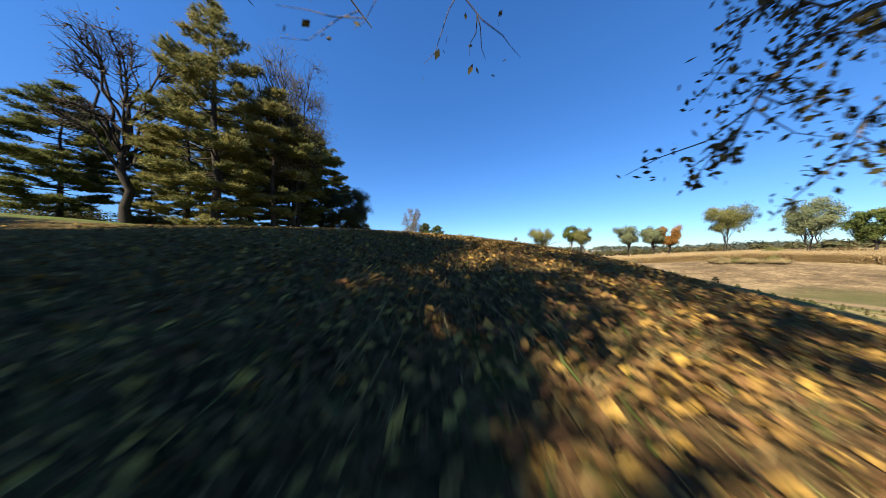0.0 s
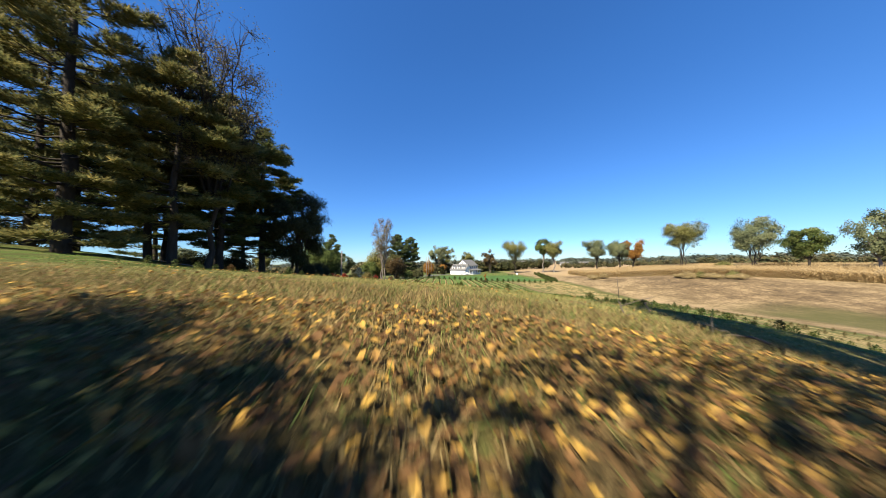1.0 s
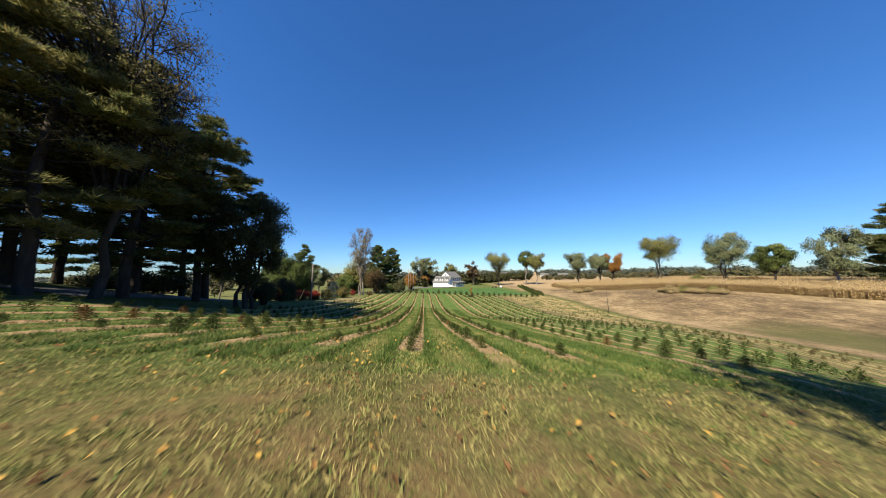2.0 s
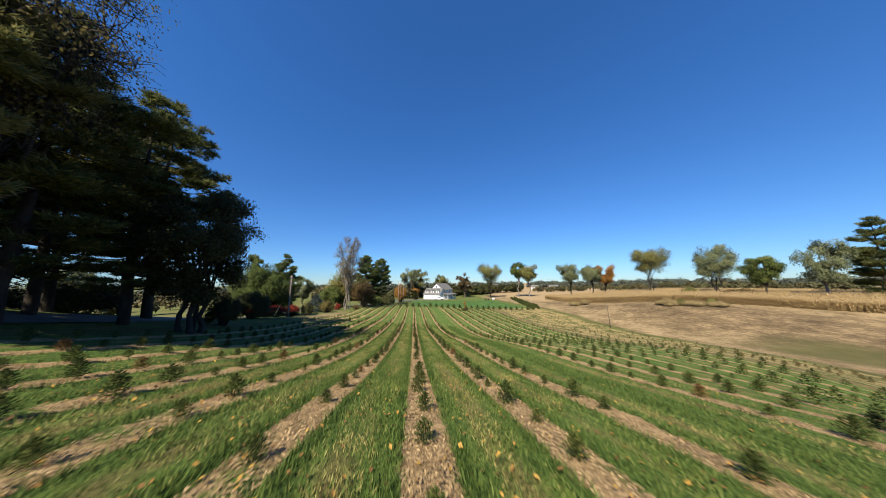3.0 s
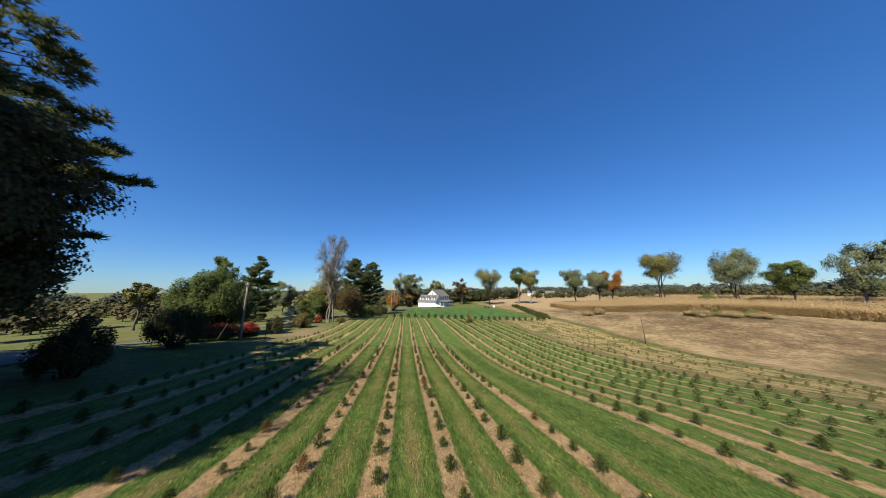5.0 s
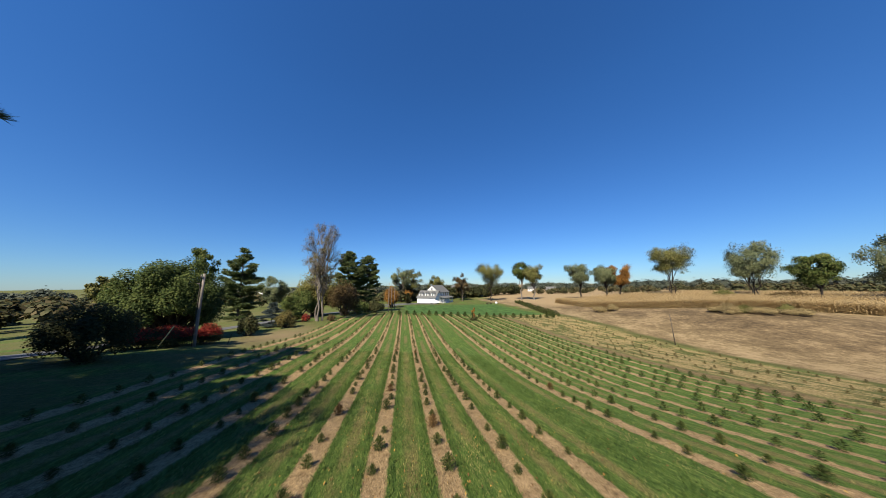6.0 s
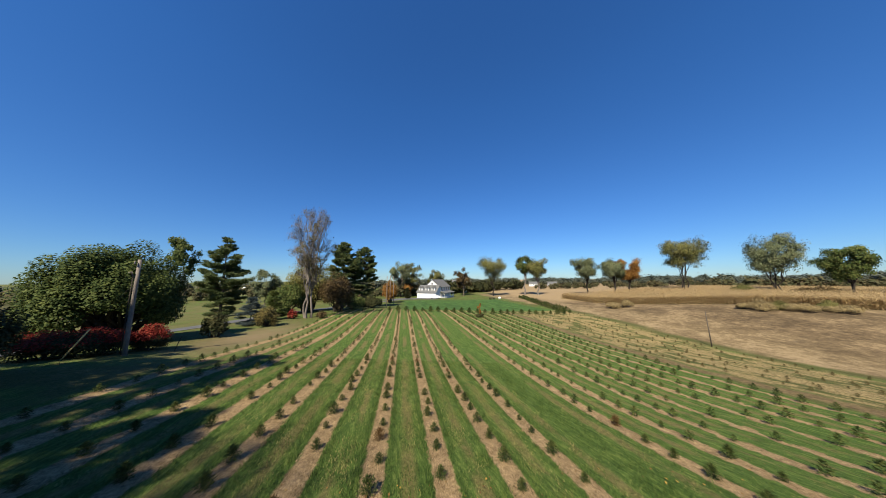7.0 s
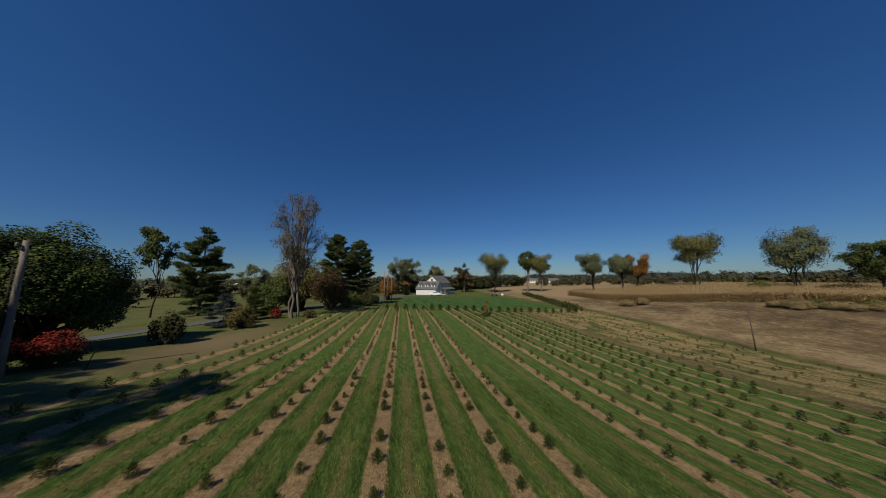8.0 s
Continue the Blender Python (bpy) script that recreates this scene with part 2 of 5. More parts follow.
    return wood.mesh("trunk", mats[0], True), crown.mesh("crown", mats[1])


def pine_meshes(seed, height, clear, radius, mats, whorls=20, tufts=14, needle=0.36, peak=0.35, k=6, gap=0.12, width=0.14, droop=0.0, lift=0.0, bare_low=0.0):
    """A white pine: straight trunk, flat tiers of branches that carry plates of long needles. peak: relative height of the widest tier."""
    rng = np.random.default_rng(seed)
    wood, crown = Geo(), Geo()
    tr = height * 0.0145
    line = bent(rng, (0, 0, -0.3), (rng.normal() * 0.2, rng.normal() * 0.2, height * 0.985), 0.006, 9)
    wood.tube(line, tr * np.linspace(1.25, 0.12, 9), 9)
    pts, dirs = [], []
    for w in range(whorls):
        h = mid_h = clear + (height - clear) * (w + rng.uniform(-0.3, 0.3)) / (whorls - 1)
        s = min(1.0, max(0.0, (h - clear) / (height - clear)))
        prof = (0.62 + 0.38 * s / peak) if s < peak else max(0.06, 1 - ((s - peak) / (1 - peak)) ** 1.5)
        n = rng.integers(4, 7)
        a0 = rng.uniform(0, 6.3)
        for i in range(n):
            if rng.random() < gap:
                continue
            h = float(np.clip(mid_h + rng.normal() * 0.22 * (height - clear) / whorls, 0.3, height))
            a = a0 + 2 * math.pi * i / n + rng.normal() * 0.25
            ln = radius * prof * rng.uniform(0.55, 1.12)
            out = np.array([math.cos(a), math.sin(a), 0.0])
            side = np.array([-math.sin(a), math.cos(a), 0.0])
            st = np.array([np.interp(h, line[:, 2], line[:, 0]), np.interp(h, line[:, 2], line[:, 1]), h])
            rise = (0.05 + lift * s * rng.uniform(0.3, 1.7) + 0.5 * s * s * s) * ln - droop * ln
            tip = st + out * ln + (0, 0, rise)
            br = bent(rng, st, tip, 0.03, 6)
            br[1:-1, 2] -= 0.05 * ln
            wood.tube(br, np.linspace(tr * 0.26 * (1 - 0.6 * s) + 0.01, 0.008, 6), 4)
            dead = s < 0.3 and rng.random() < bare_low
            # side shoots, each with its own small plate of needles
            m = max(3, int(tufts * 0.5 * ln / radius * 2.2))
            q = np.sort(rng.uniform(0.3, 1.0, m) ** 0.8)
            for j, qq in enumerate(q):
                bp = np.array([np.interp(qq, np.linspace(0, 1, 6), br[:, c]) for c in range(3)])
                sg = 1 if (j + i) % 2 else -1
                sl = ln * 0.34 * (1.2 - 0.85 * qq) * rng.uniform(0.5, 1.2) + 0.12
                way = unit(out * rng.uniform(0.5, 1.0) + side * sg * rng.uniform(0.4, 1.1) + np.array([0, 0, rng.uniform(-0.05, 0.3)]))
                end = bp + way * sl
                wood.tube(np.array([bp, (bp + end) / 2 - (0, 0, 0.02 * sl), end]), [0.014, 0.01, 0.005], 3)
                if dead and rng.random() < 0.8:
                    continue
                cnt = 3 + int(sl * 9 / (needle / 0.36))
                f = rng.uniform(0.25, 1.05, (cnt, 1))
                p = bp + (end - bp) * f + rng.normal(size=(cnt, 3)) * needle * (0.42, 0.42, 0.1)
                pts.append(p)
                dirs.append(np.repeat((way * 0.8 + np.array([0, 0, 0.28]))[None], cnt, 0))
    pts, dirs = np.concatenate(pts), np.concatenate(dirs)
    rep = 3
    pts = np.repeat(pts, rep, 0) + rng.normal(size=(len(pts) * rep, 3)) * needle * (0.35, 0.35, 0.1)
    dirs = np.repeat(dirs, rep, 0)
    crown.add(*needles(rng, pts, dirs, needle, k, width, 0.42))
    return wood.mesh("trunk", mats[0], True), crown.mesh("crown", mats[1])


def shrub_meshes(seed, height, radius, leaf_n, leaf, mats, lobes=9, squash=1.0, floor=0.0, lobe=0.5, dome=0.38):
    """A bush that branches from the ground and is leafy nearly to the ground."""
    rng = np.random.default_rng(seed)
    wood, crown = Geo(), Geo()
    for i in range(lobes):
        a, rr = 2.4 * i + rng.normal() * 0.3, math.sqrt((i + 0.5) / lobes)
        c = np.array([math.cos(a) * rr * radius * 0.7, math.sin(a) * rr * radius * 0.7 * squash, height * (0.78 - dome * rr + rng.normal() * 0.075)])
        if i % 2:          # every other limb spreads low
            c = np.array([math.cos(a) * radius * 0.72, math.sin(a) * radius * 0.72 * squash, height * rng.uniform(0.22, 0.55)])
        wood.tube(bent(rng, (rng.normal() * 0.1 * radius, rng.normal() * 0.1 * radius, -0.15), c, 0.08, 5), np.linspace(0.035, 0.01, 5) * max(1, height / 2), 5)
        lr = radius * lobe * rng.uniform(0.8, 1.25)
        m = leaf_n // lobes
        p = c + unit(rng.normal(size=(m, 3))) * (rng.uniform(0.2, 1, (m, 1)) ** 0.5) * lr * (1, squash, height / radius * 0.62)
        p[:, 2] = np.abs(p[:, 2] - 0.05) + 0.05
        crown.add(*leaves(rng, p[p[:, 2] > floor * height], leaf, narrow=0.7, heart=c * (0.75, 0.75, 0.8)))
    v = np.concatenate(crown.v)
    kr, kz = radius / np.percentile(np.hypot(v[:, 0], v[:, 1] / squash), 96), height / np.percentile(v[:, 2], 99)
    for g in (wood, crown):
        for a in g.v:
            a *= (kr, kr, kz)
    return wood.mesh("stems", mats[0], True), crown.mesh("crown", mats[1])


def plant(name, meshes, x, y, label, category, group="", rz=0.0, scale=1.0, second="crown", sink=0.0):
    """One tree or bush: an empty at its foot with its wood and its crown."""
    root = thing(name, x, y, ground_z(x, y) - sink, label, category, group, rz)
    root.scale = (scale,) * 3
    part("trunk" if second == "crown" else "stem", meshes[0], None, root)
    part(second, meshes[1], None, root)
    return root


# ---- materials ----
BARK = bark("grey-brown bark", (0.035, 0.029, 0.023), (0.13, 0.108, 0.085))
BARK_PALE = bark("pale grey bark", (0.07, 0.06, 0.052), (0.22, 0.19, 0.165))
BARK_DARK = bark("dark bark", (0.014, 0.012, 0.01), (0.055, 0.046, 0.038))
PINE_GREEN = foliage("pine needles", (0.03, 0.05, 0.02), (0.075, 0.1, 0.036), (0.24, 0.2, 0.06), glow=0.4)
PINE_MID = foliage("mid-green pine needles", (0.042, 0.068, 0.028), (0.095, 0.13, 0.05), (0.18, 0.18, 0.07), glow=0.3)
PINE_YELLOW = foliage("yellowing pine needles", (0.055, 0.08, 0.032), (0.15, 0.155, 0.06), (0.32, 0.255, 0.085), glow=0.4)
PINE_BLUE = foliage("bluish spruce needles", (0.03, 0.045, 0.045), (0.06, 0.082, 0.08), (0.11, 0.13, 0.12), glow=0.15)
LEAF_GREEN = foliage("green leaves", (0.03, 0.05, 0.013), (0.068, 0.095, 0.025), (0.16, 0.165, 0.05))
LEAF_MAPLE = foliage("dense green maple leaves", (0.018, 0.033, 0.009), (0.055, 0.08, 0.022), (0.14, 0.16, 0.045), patch=1.3)
LEAF_OLIVE = foliage("olive autumn leaves", (0.06, 0.07, 0.022), (0.13, 0.132, 0.042), (0.23, 0.2, 0.075))
LEAF_GREY = foliage("dusty green leaves", (0.065, 0.085, 0.045), (0.125, 0.145, 0.075), (0.2, 0.2, 0.1), patch=0.25)
LEAF_BROWN = foliage("brown autumn leaves", (0.035, 0.024, 0.012), (0.085, 0.058, 0.026), (0.15, 0.105, 0.045))
LEAF_OAK = foliage("olive-brown oak leaves", (0.045, 0.04, 0.016), (0.105, 0.09, 0.032), (0.2, 0.155, 0.052))
LEAF_THIN = foliage("thin grey-brown leaves", (0.045, 0.042, 0.018), (0.1, 0.085, 0.035), (0.17, 0.135, 0.05))
LEAF_ORANGE = foliage("orange autumn leaves", (0.1, 0.05, 0.015), (0.22, 0.1, 0.025), (0.32, 0.19, 0.05))
LEAF_SHADE = foliage("thick shade-tree leaves", (0.02, 0.02, 0.008), (0.045, 0.042, 0.015), (0.12, 0.085, 0.022), glow=0.12)
LEAF_RED = foliage("red autumn leaves", (0.09, 0.012, 0.01), (0.23, 0.028, 0.02), (0.34, 0.075, 0.042))
LEAF_DARK = foliage("dark green leaves", (0.018, 0.024, 0.01), (0.04, 0.046, 0.018), (0.085, 0.07, 0.028), glow=0.3)
LEAF_YELLOW = foliage("yellow-green leaves", (0.08, 0.08, 0.024), (0.155, 0.145, 0.045), (0.25, 0.21, 0.07))


def ground_material():
    m = material("ground of grass and soil", 0.95, spec=0.1)
    n = Nodes(m)
    pos = n.position()
    fine = n.noise(28.0, 6.0, 0.8)
    tuft = n.noise(7.0, 5.0, 0.75)
    midn = n.noise(2.2, 5.0, 0.65)
    wide = n.noise(0.11, 4.0, 0.6)
    # combed along the rows by the mower
    comb = n.noise(9.0, 4.0, 0.7, n.stretch(pos, 1.0, 0.16, 1.0, ROW_DIR))
    green = n.ramp(n.math("ADD", n.math("MULTIPLY", fine, 0.5), n.math("MULTIPLY", comb, 0.5)), (0.36, (0.014, 0.03, 0.007)), (0.5, (0.058, 0.1, 0.02)), (0.66, (0.17, 0.205, 0.052)))
    straw = n.ramp(n.math("ADD", n.math("MULTIPLY", fine, 0.5), n.math("MULTIPLY", tuft, 0.5)), (0.36, (0.05, 0.045, 0.015)), (0.62, (0.21, 0.17, 0.07)))
    olive = n.ramp(n.math("ADD", n.math("MULTIPLY", fine, 0.5), n.math("MULTIPLY", tuft, 0.5)), (0.36, (0.02, 0.03, 0.008)), (0.62, (0.11, 0.115, 0.036)))
    lawn = n.mix(n.remap(n.math("ADD", n.math("MULTIPLY", midn, 0.6), n.math("MULTIPLY", n.noise(0.45, 5.0, 0.7), 0.5)), 0.54, 0.76), n.mix(n.remap(n.noise(0.3, 4.0), 0.45, 0.6), olive, green), straw)
    lawn = n.mix(n.attr("rows"), lawn, green)
    lawn = n.mix(n.math("MULTIPLY", n.attr("far_lawn"), n.remap(wide, 0.35, 0.6)), lawn, n.mix(tuft, (0.05, 0.055, 0.02), (0.15, 0.14, 0.055)))
    soil = n.ramp(n.math("ADD", n.math("MULTIPLY", fine, 0.45), n.math("ADD", n.math("MULTIPLY", tuft, 0.3), n.math("MULTIPLY", midn, 0.25))), (0.36, (0.055, 0.036, 0.018)), (0.48, (0.22, 0.15, 0.077)), (0.62, (0.46, 0.33, 0.18)))
    dry = n.ramp(n.math("ADD", n.math("MULTIPLY", fine, 0.45), n.math("MULTIPLY", midn, 0.55)), (0.38, (0.045, 0.032, 0.019)), (0.5, (0.11, 0.08, 0.046)), (0.64, (0.22, 0.165, 0.092)))
    brown = n.ramp(n.noise(3.0, 5.0, 0.75, n.stretch(pos, 1, 0.6, 1, radians(-20))), (0.35, (0.07, 0.046, 0.023)), (0.65, (0.19, 0.132, 0.068)))
    tan = n.mix(n.remap(n.noise(0.2, 7.0, 0.75), 0.38, 0.58), n.mix(n.remap(tuft, 0.42, 0.6), dry, (0.25, 0.185, 0.1)), n.mix(0.75, dry, brown))
    litter = n.ramp(n.math("ADD", n.math("MULTIPLY", fine, 0.55), n.math("MULTIPLY", midn, 0.45)), (0.36, (0.012, 0.01, 0.005)), (0.46, (0.06, 0.042, 0.018)), (0.56, (0.17, 0.1, 0.042)), (0.68, (0.32, 0.2, 0.07)))
    litter = n.mix(n.remap(midn, 0.54, 0.7), litter, n.mix(fine, (0.02, 0.03, 0.006), (0.1, 0.13, 0.03)))
    # strips of bare soil under the planted rows
    dot = n.t.nodes.new("ShaderNodeVectorMath")
    dot.operation = "DOT_PRODUCT"
    n.t.links.new(pos, dot.inputs[0])
    dot.inputs[1].default_value = (CS, -SN, 0.0)
    u = dot.outputs["Value"]
    left = n.math("MAXIMUM", n.math("DIVIDE", n.math("ADD", u, 4.776), 1.85), n.math("SUBTRACT", n.math("DIVIDE", n.math("ADD", u, 6.626), 1.88), 1.0))
    right = n.math("DIVIDE", n.math("SUBTRACT", u, 3.0), 2.05)
    side = n.math("GREATER_THAN", u, 0.9)
    s = n.math("ADD", n.math("MULTIPLY", left, n.math("SUBTRACT", 1.0, side)), n.math("MULTIPLY", right, side))
    off = n.math("ABSOLUTE", n.math("SUBTRACT", s, n.math("ROUND", s)))
    lane = n.math("MULTIPLY", n.remap(off, 0.34, 0.46), n.remap(n.noise(0.7, 4.0, 0.65, n.stretch(pos, 1.0, 0.35, 1.0, ROW_DIR)), 0.4, 0.56))
    wob = n.math("MULTIPLY", n.math("SUBTRACT", n.noise(2.2, 5.0, 0.8), 0.5), 0.26)
    far_rows = n.remap(u, 4.0, 9.0, 0.0, n.math("MULTIPLY", n.remap(n.noise(1.1, 3.0), 0.35, 0.65), 0.12))
    bare = n.remap(n.math("ADD", n.math("ADD", off, far_rows), wob), 0.13, 0.19, 1.0, 0.0)
    down = n.t.nodes.new("ShaderNodeVectorMath")
    down.operation = "DOT_PRODUCT"
    n.t.links.new(pos, down.inputs[0])
    down.inputs[1].default_value = (SN, CS, 0.0)
    # overgrown at the head of the rows
    bare = n.math("MULTIPLY", bare, n.remap(n.math("ADD", n.noise(0.55, 4.0, 0.6), n.remap(down.outputs["Value"], 20.6, 27.0, 0.0, 0.3, False)), 0.45, 0.56))
    gap = n.math("MULTIPLY", n.math("GREATER_THAN", u, -0.15), n.math("LESS_THAN", u, 2.0))
    bare = n.math("MULTIPLY", bare, n.math("SUBTRACT", 1.0, gap))
    rows = n.attr("rows")
    # trampled dark thatch on the bank, bleached straw along its foot
    thatch = n.math("ADD", n.math("MULTIPLY", n.noise(0.22, 6.0, 0.72, n.stretch(pos, 1.0, 0.8, 1.0, radians(-50))), 0.5), n.math("MULTIPLY", n.noise(1.6, 6.0, 0.85, n.stretch(pos, 1.0, 0.7, 1.0, radians(-50))), 0.5))
    upper = n.ramp(thatch, (0.42, (0.05, 0.037, 0.022)), (0.5, (0.105, 0.075, 0.042)), (0.58, (0.215, 0.157, 0.088)))
    lower = n.ramp(thatch, (0.4, (0.085, 0.061, 0.033)), (0.49, (0.155, 0.114, 0.062)), (0.58, (0.27, 0.203, 0.115)))
    tan = n.mix(0.85, tan, n.mix(n.attr("bank"), lower, upper))
    col = n.mix(n.attr("tan"), lawn, tan)
    col = n.mix(n.attr("stubble"), col, n.mix(n.noise(0.8, 3.0), (0.2, 0.14, 0.075), (0.27, 0.205, 0.118)))
    young = n.mix(n.remap(n.noise(0.8, 5.0, 0.7, n.stretch(pos, 1.0, 0.4, 1.0, ROW_DIR)), 0.45, 0.6), n.mix(n.remap(tuft, 0.38, 0.62), (0.1, 0.078, 0.035), (0.33, 0.25, 0.115)), olive)
    col = n.mix(n.attr("young"), col, young)
    col = n.mix(n.attr("track"), col, n.ramp(n.math("ADD", n.math("MULTIPLY", tuft, 0.5), n.math("MULTIPLY", midn, 0.5)), (0.38, (0.06, 0.043, 0.022)), (0.62, (0.2, 0.145, 0.072))))
    col = n.mix(n.attr("ditch"), col, n.mix(fine, (0.03, 0.04, 0.012), (0.09, 0.085, 0.03)))
    col = n.mix(n.attr("fresh"), col, n.mix(n.remap(n.noise(1.4, 4.0, 0.7, n.stretch(pos, 1.0, 0.1, 1.0, ROW_DIR)), 0.35, 0.65), (0.026, 0.058, 0.014), (0.06, 0.115, 0.03)))
    col = n.mix(n.attr("worn"), col, n.mix(fine, (0.1, 0.075, 0.04), (0.27, 0.2, 0.12)))
    col = n.mix(n.attr("litter"), col, litter)
    col = n.mix(n.math("MULTIPLY", n.attr("hay"), n.remap(n.noise(0.9, 5.0, 0.75), 0.3, 0.55)), col, n.mix(n.remap(midn, 0.42, 0.62), straw, n.mix(fine, (0.06, 0.042, 0.02), (0.26, 0.175, 0.08))))
    col = n.mix(n.math("MULTIPLY", n.math("MULTIPLY", rows, lane), 0.85), col, straw)
    col = n.mix(n.math("MULTIPLY", rows, bare), col, soil)
    n.color(col)
    n.bump(n.math("ADD", n.math("MULTIPLY", fine, 0.6), n.math("ADD", n.math("MULTIPLY", tuft, 0.7), n.math("MULTIPLY", midn, 0.6))), 0.8, 0.08)
    return m


# ---- ground sheet ----
def graded(core0, core1, step, lo, hi, grow):
    out = list(np.arange(core0, core1 + step / 2, step))
    d = step
    while out[-1] < hi:
        d *= grow
        out.append(out[-1] + d)
    d = step
    while out[0] > lo:
        d *= grow
        out.insert(0, out[0] - d)
    return np.array(out)


def smooth(e0, e1, x):
    t = np.clip((x - e0) / (e1 - e0), 0, 1)
    return t * t * (3 - 2 * t)


def build_ground():
    xs = graded(-24, 30, 0.4, -3500, 3500, 1.07)
    ys = graded(-4, 66, 0.4, -900, 4200, 1.06)
    X, Y = np.meshgrid(xs, ys)
    Z = land(X, Y)
    rng = np.random.default_rng(3)
    near = np.exp(-((X / 60) ** 2 + ((Y - 30) / 70) ** 2))
    Z = Z + near * 0.018 * rng.normal(size=Z.shape)
    nx, ny = len(xs), len(ys)
    idx = np.arange(nx * ny).reshape(ny, nx)
    F = np.stack([idx[:-1, :-1], idx[:-1, 1:], idx[1:, 1:], idx[1:, :-1]], -1).reshape(-1, 4)
    me = mesh_of("ground", np.stack([X, Y, Z], -1).reshape(-1, 3), F, ground_material(), True)
    U, V = X * CS - Y * SN, X * SN + Y * CS
    w = 0.5 * np.sin(X * 0.9 + Y * 0.4) + 0.4 * np.sin(Y * 1.7 - X * 1.3)
    rows = smooth(-18.9, -18.5, U) * (1 - smooth(17.9, 18.3, U)) * smooth(20.3, 20.9, V + 0.5 * w) * (1 - smooth(97.0, 98.0, V))
    litter = 1 - smooth(15.8, 18.4, V + w + 0.12 * np.abs(U + 6))
    litter = litter * (1 - smooth(9, 13, U + w))
    young = smooth(20.4, 21.2, U + 0.4 * w) * (1 - smooth(35.2, 36.0, U + 0.3 * w)) * smooth(20, 30, V) * (1 - smooth(97, 99, V))
    track = smooth(18.3, 19.0, U + 0.3 * w) * (1 - smooth(19.8, 20.8, U + 0.5 * w)) * smooth(16, 26, V) * (1 - smooth(96, 99, V))
    tan = smooth(36.4, 37.6, U + 0.3 * w) * (1 - smooth(160, 200, V))
    tan = np.maximum(tan, smooth(10, 15, U + w) * (1 - smooth(14, 22, V)) * 0.75)
    stubble = smooth(108, 122, V + 0.25 * (U - 50)) * smooth(44, 52, U)
    ditch = np.exp(-((U - 36.6 - 0.5 * w) / 0.55) ** 2) * smooth(24, 34, V) * (1 - smooth(95, 99, V))
    ditch = np.maximum(ditch, 0.8 * smooth(40, 43, U + w) * (1 - smooth(50, 56, U + w)) * (1 - smooth(44, 56, V + w)))
    bank = smooth(42.0, 51.0, U + 1.5 * w) * (1 - smooth(64, 74, U)) * (1 - smooth(110, 125, V))
    fresh = smooth(98.5, 99.5, V) * smooth(-8, -4, U) * (1 - smooth(32, 34, U)) * (1 - smooth(136, 142, V))
    hay = 0.8 * smooth(12.0, 14.0, V + w) * (1 - smooth(18.8, 20.6, V + 0.7 * w + 0.1 * np.abs(U + 5))) * (1 - smooth(8, 14, U + w)) * smooth(-26, -14, U + w)
    worn = np.exp(-((X + 12.5) / 3.2) ** 2 - ((Y - 68 - 1.5 * w) / 9.0) ** 2) * 0.9
    me_attr = dict(far_lawn=smooth(-24, -34, U) * smooth(40, 60, V), hay=hay, bank=bank, ditch=ditch, fresh=fresh, worn=worn, rows=rows, litter=litter, young=young, track=track, tan=tan, stubble=stubble)
    for k, a in me_attr.items():
        at = me.attributes.new(k, "FLOAT", "POINT")
        at.data.foreach_set("value", a.reshape(-1).astype(np.float32))
    return tagged(new("ground", me), "rolling ground of mown grass, soil and dry grass", "ground", kind="structure")


build_ground()

# ---- the grove of pines beside the hill ----
PINES = [
    # x, y, height, clear, radius, widest, needles, seed
    (-20.4, 27.0, 19.0, 0.8, 4.2, 0.35, "yellow", 11),
    (-17.3, 38.2, 14.4, 2.6, 3.6, 0.5, "green", 12),
    (-17.6, 33.4, 14.5, 2.6, 3.7, 0.5, "green", 13),
    (-23.0, 40.5, 14.5, 3.0, 4.2, 0.5, "green", 14),
    (-26.5, 30.5, 15.5, 2.0, 4.0, 0.4, "yellow", 15),
    (-35.4, 28.5, 12.0, 1.0, 4.2, 0.35, "green", 16),
    (-17.6, 29.6, 14.0, 2.6, 3.4, 0.5, "yellow", 17),
    (-28.5, 41.0, 13.5, 3.0, 4.0, 0.45, "green", 18),
    (-20.6, 37.4, 14.0, 2.4, 4.0, 0.5, "green", 25),
    (-20.4, 43.8, 18.0, 2.6, 4.6, 0.5, "green", 19),
    (-25.0, 47.6, 16.5, 2.4, 4.8, 0.5, "green", 20),
    (-22.6, 33.4, 14.5, 2.0, 4.0, 0.45, "green", 26),
    (-30.5, 36.0, 14.0, 1.6, 4.4, 0.4, "green", 27),
    (-34.0, 46.0, 15.0, 1.6, 4.6, 0.4, "green", 28),
]
for x, y, h, clear, rad, peak, kind, seed in PINES:
    tone = {"green": PINE_GREEN, "yellow": PINE_YELLOW}[kind]
    ms = pine_meshes(seed, h, clear, rad, (BARK_DARK, tone), whorls=22 if seed in (11, 16) else 15, tufts=15, peak=peak, gap=0.16, bare_low=0.0 if seed in (11, 16) else 0.4)
    plant("pine_tree", ms, x, y, "tall dark white pine with tiered branches and bare lower trunk" if kind == "green" else "tall white pine with yellowing needles beside the hill", "pine tree", "pines in the grove", rz=seed * 40)

